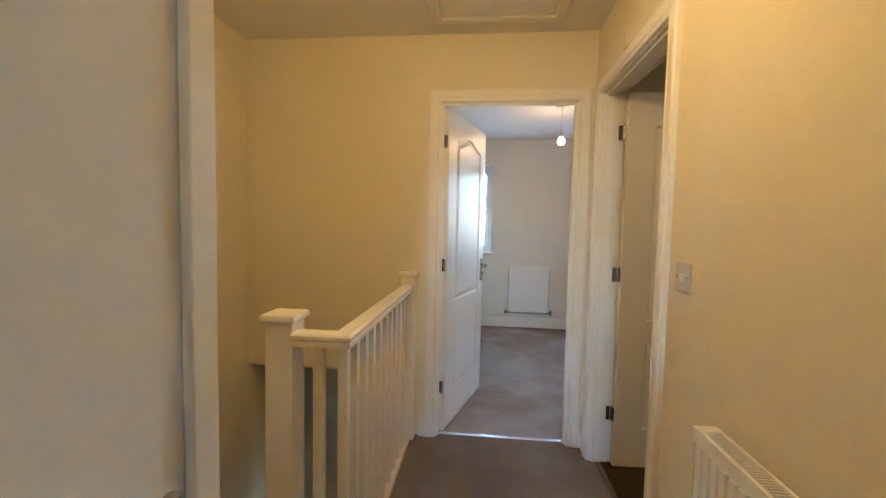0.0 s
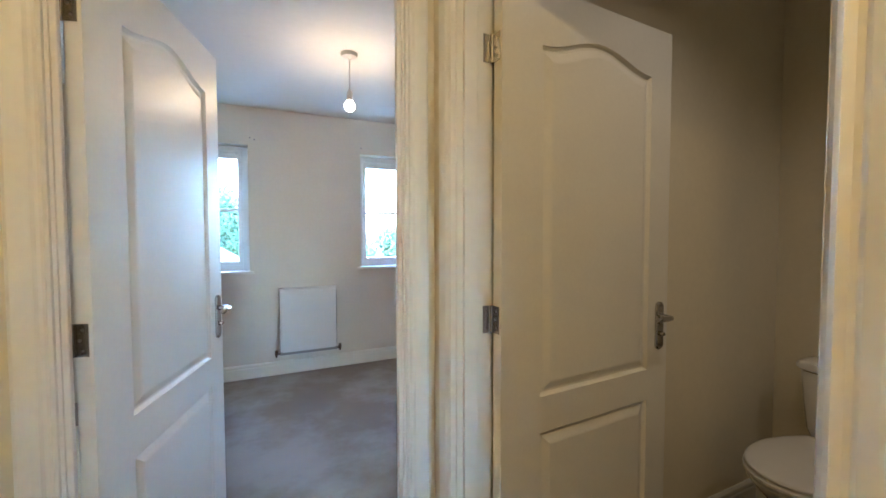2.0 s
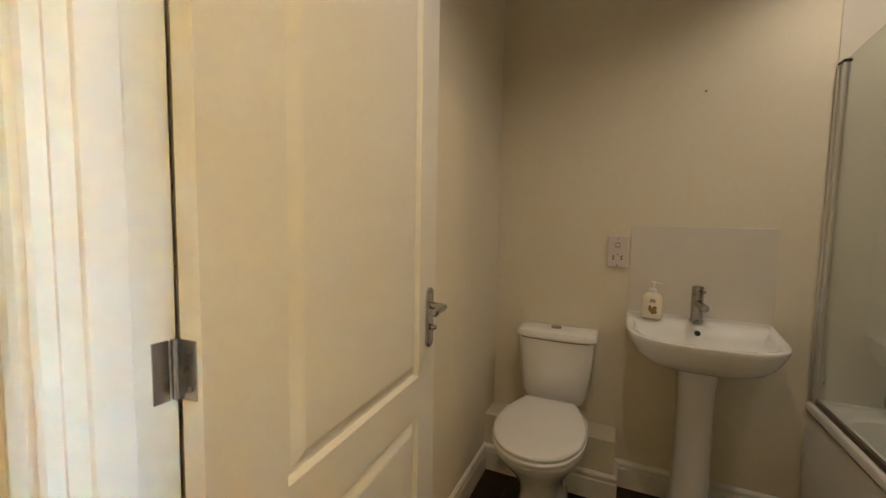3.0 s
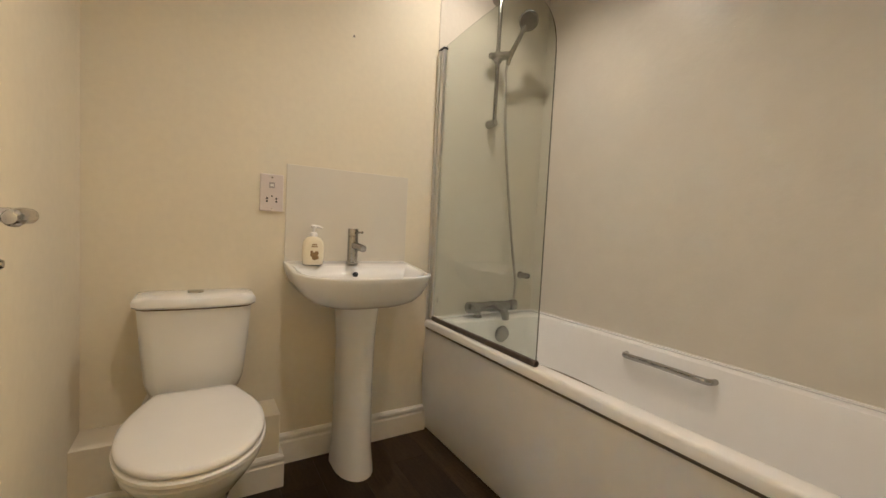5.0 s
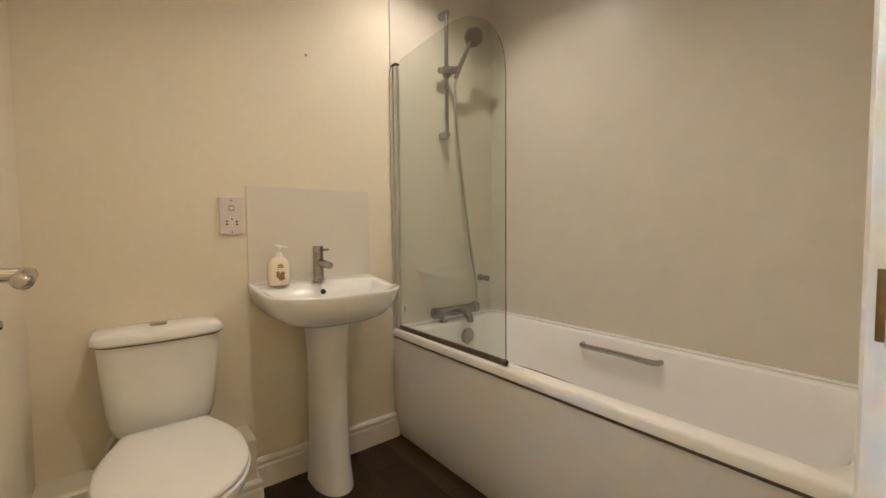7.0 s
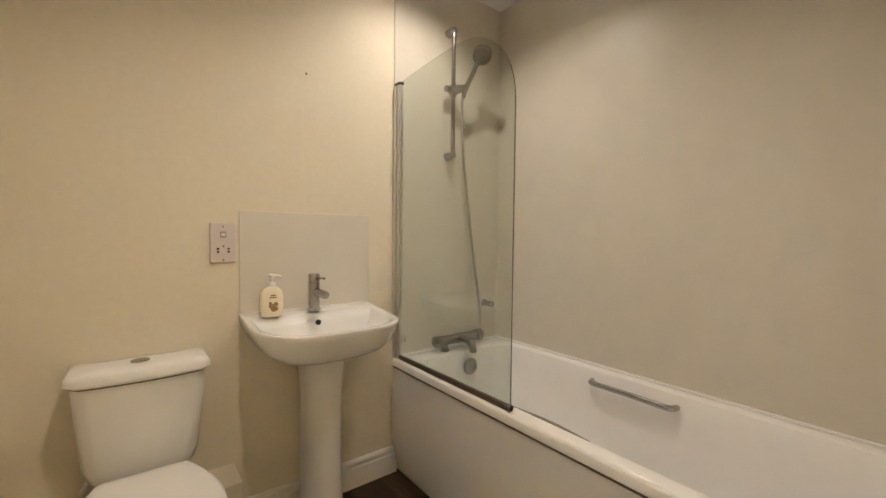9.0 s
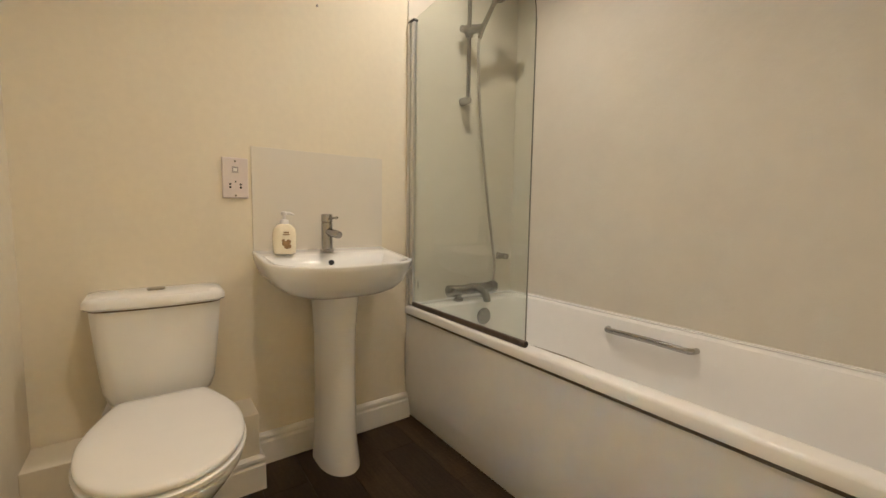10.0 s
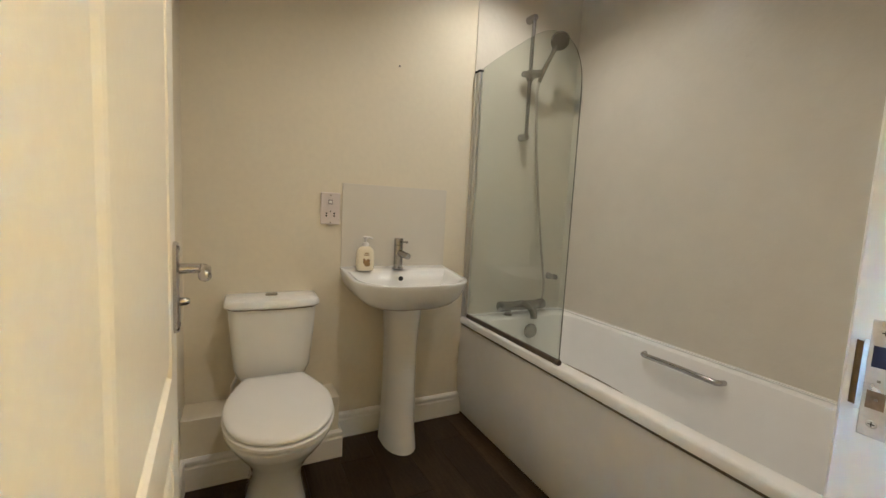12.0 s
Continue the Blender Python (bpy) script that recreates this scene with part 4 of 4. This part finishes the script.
# ---- toilet ----
TX, TY = BATH_E, 3.420
wc = thing("toilet", "white close coupled ceramic toilet with the lid down", "toilet", (TX, TY, 0), 180)
# local: x runs out from the wall, y to its side


def dshape(xb, xf, w, z, wb=None, n=28, p=2.3):
    """Outline round at the front and squarer at the back."""
    wb = w if wb is None else wb
    out = []
    xm = xb + (xf - xb) * 0.45
    for i in range(n):
        a = 2 * math.pi * i / n
        c, s = math.cos(a), math.sin(a)
        if c >= 0:
            x = xm + (xf - xm) * abs(c) ** (2 / p)
            y = w * math.copysign(abs(s) ** (2 / p), s)
        else:
            q = 3.6
            x = xm - (xm - xb) * abs(c) ** (2 / q)
            k = abs(c)
            y = (w * (1 - k ** 2) + wb * k ** 2) * math.copysign(abs(s) ** (2 / q), s)
        out.append((x, y, z))
    return out


bm = bmesh.new()
rings(bm, [dshape(0.17, 0.50, 0.105, 0.0), dshape(0.17, 0.50, 0.103, 0.03), dshape(0.175, 0.485, 0.088, 0.10), dshape(0.175, 0.50, 0.090, 0.18), dshape(0.17, 0.56, 0.120, 0.26), dshape(0.16, 0.635, 0.160, 0.335), dshape(0.155, 0.672, 0.174, 0.375), dshape(0.155, 0.676, 0.172, 0.387), dshape(0.16, 0.668, 0.166, 0.394)])
part("pan", bm, M_CERAMIC, wc, smooth=50)
bm = bmesh.new()
box(bm, 0.05, 0.24, -0.11, 0.11, 0.28, 0.39, bevel=0.02, seg=3)
part("pan_shelf", bm, M_CERAMIC, wc, smooth=50)
def lid_outline(xb, xf, w, wb, z, n=16, p=2.15):
    """Flat back with tight corners, sides that swell to the middle, round front."""
    xm = xb + (xf - xb) * 0.50
    half = [(xb, 0.0, z), (xb, wb * 0.5, z), (xb, wb - 0.016, z), (xb + 0.005, wb - 0.005, z)]
    for i in range(1, 9):
        u = i / 8
        half.append((xb + 0.014 + (xm - xb - 0.014) * u * 0.97, wb + (w - wb) * math.sin(u * math.pi / 2) ** 1.05, z))
    for i in range(n):
        a = math.pi / 2 * (1 - i / n)
        half.append((xm + (xf - xm) * math.cos(a) ** (2 / p), w * math.sin(a) ** (2 / p), z))
    return half + [(xf, 0.0, z)] + [(x, -y, q) for x, y, q in half[:0:-1]]


bm = bmesh.new()
rings(bm, [lid_outline(0.206, 0.684, 0.170, 0.114, 0.403), lid_outline(0.202, 0.690, 0.175, 0.118, 0.406), lid_outline(0.202, 0.690, 0.175, 0.118, 0.414), lid_outline(0.206, 0.685, 0.170, 0.114, 0.418)])
part("seat", bm, M_SEAT, wc, "white toilet seat", 50)
bm = bmesh.new()
rings(bm, [lid_outline(0.205, 0.679, 0.167, 0.112, 0.4225), lid_outline(0.200, 0.685, 0.172, 0.116, 0.425), lid_outline(0.200, 0.685, 0.172, 0.116, 0.430), lid_outline(0.201, 0.684, 0.171, 0.115, 0.4330), lid_outline(0.205, 0.680, 0.167, 0.112, 0.4365), lid_outline(0.212, 0.671, 0.160, 0.106, 0.4392), lid_outline(0.235, 0.645, 0.140, 0.090, 0.4425), lid_outline(0.30, 0.57, 0.085, 0.055, 0.4465)])
part("lid", bm, M_SEAT, wc, "closed white toilet lid", 60)
for yy in (-0.075, 0.075):
    bm = bmesh.new()
    lathe(bm, [(0, -0.02), (0.012, -0.02), (0.012, 0.02), (0, 0.02)], (0.195, yy, 0.415), "y", 14)
    part("seat_hinge", bm, M_CHROME, wc, smooth=40)


def cis(xb, xf, w, z, bow=0.02, r=0.03):
    out = []
    for i in range(17):
        s = -1 + 2 * i / 16
        out.append((xf - bow * s * s - (r * 0.6 if abs(s) == 1 else 0), w * s, z))
    return out + [(xb + 0.004, w, z), (xb, w - 0.01, z), (xb, -w + 0.01, z), (xb + 0.004, -w, z)]


bm = bmesh.new()
rings(bm, [cis(0.004, 0.140, 0.112, 0.388), cis(0.004, 0.150, 0.130, 0.400), cis(0.004, 0.158, 0.143, 0.440), cis(0.004, 0.164, 0.155, 0.56), cis(0.004, 0.168, 0.164, 0.688)])
part("cistern", bm, M_CERAMIC, wc, smooth=40)
bm = bmesh.new()
rings(bm, [cis(0.004, 0.1685, 0.1645, 0.688), cis(0.004, 0.1685, 0.1645, 0.694)])
part("lid_joint", bm, M_SEAL_GAP, wc, "brown strip in the joint under the cistern lid")
bm = bmesh.new()
rings(bm, [cis(0.002, 0.174, 0.172, 0.694), cis(0.002, 0.179, 0.177, 0.700), cis(0.002, 0.179, 0.177, 0.716), cis(0.006, 0.172, 0.171, 0.726), cis(0.02, 0.150, 0.150, 0.731), cis(0.05, 0.12, 0.08, 0.733)])
part("cistern_lid", bm, M_CERAMIC, wc, smooth=40)
bm = bmesh.new()
lathe(bm, [(0, 0.7395), (0.014, 0.739), (0.020, 0.738), (0.024, 0.736), (0.025, 0.732), (0, 0.732)], (0.085, -0.005, 0), seg=24)
part("flush_button", bm, M_CHROME, wc, "chrome push button", 40)
bm = bmesh.new()
tube(bm, [(0.03, -0.15, 0.276), (0.03, -0.15, 0.34), (0.06, -0.13, 0.392)], 0.0075, 10)
part("supply_pipe", bm, M_PLASTIC, wc, smooth=60)

# ---- basin ----
BY = 2.868
bs = thing("basin", "white ceramic pedestal basin", "basin", (BATH_E, BY, 0), 180)


def brim(k, z, xb=0.0, back=None, xf=0.406, w=0.263, n=26, p=3.0, xs=0.15):
    """Basin outline at scale k about the middle: straight back and sides, broad rounded front."""
    back = z if back is None else back
    cx = 0.17
    out = []
    def put(x, y):
        q = cx + (x - cx) * k
        q = max(q, xb)
        out.append((q, y * k, back + (z - back) * min(1, max(0, q / 0.20))))
    for i in range(5):
        put(xs * i / 5, w)
    for i in range(n + 1):
        a = math.pi / 2 - math.pi * i / n
        put(xs + (xf - xs) * abs(math.cos(a)) ** (2 / p), w * math.copysign(abs(math.sin(a)) ** (2 / p), math.sin(a)))
    for i in range(5):
        put(xs * (4 - i) / 5, -w)
    return out


bm = bmesh.new()
rings(bm, [brim(0.30, 0.676, 0.06), brim(0.44, 0.679, 0.05), brim(0.62, 0.687, 0.03), brim(0.78, 0.706, 0.01), brim(0.88, 0.732, 0.004), brim(0.945, 0.764, 0.001), brim(0.985, 0.788, 0, 0.800), brim(1.0, 0.803, 0, 0.824), brim(0.998, 0.808, 0, 0.830), brim(0.985, 0.811, 0.002, 0.832),
           brim(0.90, 0.808, 0.080, 0.826), brim(0.875, 0.800, 0.092, 0.812), brim(0.83, 0.775, 0.105), brim(0.72, 0.735, 0.125), brim(0.50, 0.714, 0.14), brim(0.2, 0.708, 0.16)])
part("bowl", bm, M_CERAMIC, bs, "white basin bowl", 50)
bm = bmesh.new()


def ped(w, xb, xf, z):
    return [(xb, -w, z), (xb, w, z)] + [(xb + (xf - xb) * (0.35 + 0.65 * math.sin(math.pi * i / 12)), w * math.cos(math.pi * i / 12), z) for i in range(13)]


rings(bm, [[(x, y + 0.005, z) for x, y, z in q] for q in (ped(0.078, 0.07, 0.264, 0.0), ped(0.077, 0.07, 0.262, 0.02), ped(0.069, 0.065, 0.252, 0.10), ped(0.063, 0.06, 0.248, 0.30), ped(0.063, 0.06, 0.252, 0.50), ped(0.067, 0.055, 0.264, 0.60), ped(0.073, 0.05, 0.280, 0.688))])
part("pedestal", bm, M_CERAMIC, bs, "white basin pedestal", 50)
bm = bmesh.new()
lathe(bm, [(0, 0.002), (0.011, 0.002), (0.011, -0.003), (0, -0.003)], (0.103, 0.0, 0.785), "x", 18)
part("overflow_hole", bm, M_BLACK, bs, "black overflow hole", 40)
bm = bmesh.new()
lathe(bm, [(0, 0.709), (0.024, 0.709), (0.022, 0.713), (0, 0.713)], (0.225, 0, 0), seg=20)
part("waste", bm, M_CHROME, bs, smooth=40)
tp = thing("basin_mixer_tap", "chrome cylindrical basin mixer tap", "tap", (BATH_E - 0.062, BY + 0.002, 0.826), 192)
bm = bmesh.new()
lathe(bm, [(0, 0), (0.026, 0), (0.026, 0.006), (0.0215, 0.010), (0.0215, 0.112), (0.020, 0.113), (0.020, 0.116), (0.0215, 0.117), (0.0215, 0.142), (0.019, 0.146), (0, 0.146)], seg=28)
part("body", bm, M_SATIN, tp, smooth=40)
bm = bmesh.new()
tube(bm, [(0.010, 0, 0.078), (0.080, 0, 0.069), (0.086, 0, 0.068)], [0.0155, 0.015, 0.013], 18)
part("spout", bm, M_SATIN, tp, smooth=40)
bm = bmesh.new()
tube(bm, [(0.015, 0, 0.130), (0.060, 0, 0.133), (0.069, 0, 0.133), (0.073, 0, 0.133)], [0.0045, 0.0042, 0.0058, 0.004], 12)
part("lever", bm, M_SATIN, tp, smooth=60)

# soap bottle
so = thing("soap_dispenser", "cream liquid soap bottle with white pump on the basin", "soap dispenser", (BATH_E - 0.074, 3.034, 0.8245), 180)


def oval(w, d, z, n=24, p=2.6):
    return [(d * math.copysign(abs(math.cos(a)) ** (2 / p), math.cos(a)), w * math.copysign(abs(math.sin(a)) ** (2 / p), math.sin(a)), z) for a in [2 * math.pi * i / n for i in range(n)]]


bm = bmesh.new()
rings(bm, [oval(0.034, 0.020, 0.0), oval(0.039, 0.023, 0.004), oval(0.042, 0.024, 0.03), oval(0.042, 0.024, 0.072), oval(0.038, 0.022, 0.092), oval(0.026, 0.018, 0.106), oval(0.014, 0.014, 0.111)])
part("bottle", bm, M_SOAP, so, smooth=50)
bm = bmesh.new()
lathe(bm, [(0, 0.109), (0.015, 0.109), (0.015, 0.122), (0.012, 0.126), (0.005, 0.127), (0.005, 0.142), (0.010, 0.143), (0.011, 0.152), (0.006, 0.156), (0, 0.156)], seg=20)
tube(bm, [(0, 0, 0.150), (0.0, 0.02, 0.149), (0.002, 0.034, 0.144)], [0.006, 0.005, 0.004], 10)
part("pump", bm, M_PLASTIC, so, "white pump", 40)
bm = bmesh.new()
for (yy, zz, r) in ((-0.006, 0.040, 0.010), (0.008, 0.046, 0.009), (0.002, 0.030, 0.011), (0.010, 0.030, 0.008), (-0.010, 0.051, 0.006)):
    lathe(bm, [(0, 0.0), (r, -0.0006), (r * 0.9, 0.0012), (0, 0.0016)], (0.0238, yy, zz), "x", 12)
part("flower_print", bm, M_LABEL_TAN, so, "brown flower print")
part("label_bar", boxes((0.0225, 0.0246, -0.012, 0.012, 0.070, 0.074), (0.0225, 0.0246, -0.009, 0.009, 0.077, 0.082)), M_LABEL_TAN, so)

# screw left in the wall
b = bmesh.new()
lathe(b, [(0, -0.010), (0.0045, -0.009), (0.0045, -0.005), (0.002, -0.004), (0.002, 0), (0, 0)], (BATH_E, 2.880, 1.769), "x", 10)
tagged(part("screw", b, M_DARKMETAL, None, "dark metal screw sticking out of the cream bathroom wall"), category="screw")
# patch above the bathroom door
tagged(part("raised_patch", boxes((E0 - 0.008, E0, 3.315, 3.362, 2.085, 2.150), bevel=0.004), M_WALL, None, "small raised patch in the colour of the landing wall"), category="electrical box")

# small glossy nibs in the shower wall paint
rnd = random.Random(21)
bm = bmesh.new()
for cx, cz, n in ((1.74, 1.73, 14), (2.07, 1.79, 6)):
    for _ in range(n):
        q = rnd.uniform(0.0012, 0.0026)
        lathe(bm, [(0, -0.0002), (q, 0.0), (q * 0.7, 0.0008), (0, 0.0011)], (cx + rnd.gauss(0, 0.05), BATH_S + 0.006, cz + rnd.gauss(0, 0.022)), "y", 8)
structure("wall_nibs", bm, M_WETWALL, 60, "small drips dried in the shower wall paint")

# ---- outdoors ----
structure("ground", boxes((-300, 300, BED_N + 0.5, 400, -3.2, -2.9)), M_GRASS)


def tree(x, y, h, r, seed):
    rnd = random.Random(seed)
    t = thing("tree", "broad leafy green tree beyond the houses", "tree", (x, y, -2.9), group="garden trees")
    bm = bmesh.new()
    tube(bm, [(0, 0, 0), (0.05, 0, h * 0.3), (0, 0.1, h * 0.6), (0.05, 0.1, h * 0.85)], [0.28, 0.2, 0.13, 0.04], 10)
    for i in range(7):
        a = rnd.uniform(0, 6.28)
        z = h * rnd.uniform(0.35, 0.7)
        tube(bm, [(0, 0, z), (math.cos(a) * r * 0.4, math.sin(a) * r * 0.4, z + h * 0.1), (math.cos(a) * r * 0.75, math.sin(a) * r * 0.75, z + h * 0.16)], [0.09, 0.06, 0.02], 6)
    part("trunk", bm, M_BARK, t, smooth=60)
    bm = bmesh.new()
    clumps = [Vector((rnd.gauss(0, r * 0.42), rnd.gauss(0, r * 0.42), h * rnd.uniform(0.45, 1.0))) for _ in range(46)]
    vs, fs = [], []
    for c in clumps:
        cr = rnd.uniform(0.5, 0.95)
        for _ in range(110):
            d = Vector((rnd.gauss(0, 1), rnd.gauss(0, 1), rnd.gauss(0, 0.8))).normalized() * cr * rnd.uniform(0.55, 1.05)
            p = c + d
            u = Vector((rnd.uniform(-1, 1), rnd.uniform(-1, 1), rnd.uniform(-1, 1))).normalized() * rnd.uniform(0.09, 0.17)
            v = u.orthogonal().normalized() * u.length * 0.6
            k = len(vs)
            vs += [p - u, p + v, p + u, p - v]
            fs.append((k, k + 1, k + 2, k + 3))
    bm.free()
    me = bpy.data.meshes.new("crown")
    me.from_pydata([tuple(v) for v in vs], [], fs)
    me.materials.append(M_LEAF)
    c = new("crown", me)
    c.parent = t


for i, (x, y, h, r) in enumerate(((-5.5, 27, 7.4, 3.2), (-2.2, 29, 7.2, 3.0), (-9.0, 28, 7.8, 3.4), (-13.5, 30, 7.9, 3.6), (-0.2, 33, 6.2, 2.4), (3.4, 33, 4.4, 1.9), (6.6, 30, 4.0, 1.7), (12, 34, 4.4, 2.2), (-18, 32, 7.8, 3.6))):
    tree(x, y, h, r, 10 + i)

hs = thing("house", "low brick house with a grey tiled hipped roof", "house", (-3.0, 16.0, -2.9))
part("wall", boxes((-4.1, 4.1, -3.3, 3.3, 0, 2.75)), M_BRICK, hs)
bm = bmesh.new()
A, B, C, ZA, ZB = 4.4, 3.6, 1.9, 2.7, 4.45
base = [bm.verts.new(p) for p in ((-A, -B, ZA), (A, -B, ZA), (A, B, ZA), (-A, B, ZA))]
ra, rb = bm.verts.new((-C, 0, ZB)), bm.verts.new((C, 0, ZB))
for f in ((base[0], base[1], rb, ra), (base[1], base[2], rb), (base[2], base[3], ra, rb), (base[3], base[0], ra), tuple(base[::-1])):
    bm.faces.new(f)
roof = part("roof", bm, M_TILE, hs, "grey tiled hipped roof")
bm = bmesh.new()
N = 14
for k in range(N):
    f, g = k / N, (k + 1.1) / N
    def P(u, s, lift):
        return (s * (A + (C - A) * min(u, 1)), -B * (1 - min(u, 1)), ZA + (ZB - ZA) * min(u, 1) + lift)
    m = 12
    for q in range(m):
        s0, s1 = -1 + 2 * q / m + 0.004, -1 + 2 * (q + 1) / m - 0.004
        bm.faces.new([bm.verts.new(p) for p in (P(f, s0, 0.05), P(f, s1, 0.05), P(g, s1, 0.012), P(g, s0, 0.012))])
        bm.faces.new([bm.verts.new(p) for p in (P(f, s0, 0.05), P(f, s1, 0.05), P(f, s1, 0.0), P(f, s0, 0.0))])
part("tile_courses", bm, M_TILE, roof)
hip = bmesh.new()
tube(hip, [(A, -B, ZA + 0.05), (C, 0, ZB + 0.05)], 0.09, 8)
part("hip_tiles", hip, M_TILE, roof, "pale hip tiles")

# ---- vinyl planks ----
plank_meshes = {}


def plank(x0, x1, y0, y1):
    w, d = round(x1 - x0, 4), round(y1 - y0, 4)
    if (w, d) not in plank_meshes:
        bm = boxes((0, w - 0.0015, 0, d - 0.0015, -0.004, 0.0), bevel=0.0)
        me = bpy.data.meshes.new("plank")
        bmesh.ops.recalc_face_normals(bm, faces=bm.faces)
        bm.to_mesh(me)
        bm.free()
        me.materials.append(M_VINYL)
        plank_meshes[(w, d)] = me
    ob = new("plank", plank_meshes[(w, d)])
    ob.location = (x0, y0, 0.0)
    ob.parent = bath_floor


rnd = random.Random(4)
y = 2.40
row = 0
while y < BATH_N - 0.001:
    y1 = min(y + 0.150, BATH_N)
    x = 1.352
    first = True
    while x < BATH_E - 0.001:
        x1 = min(x + (0.30 + 0.3 * (row % 3) if first else 0.914), BATH_E)
        plank(x, x1, y, y1)
        x, first = x1, False
    y, row = y1, row + 1
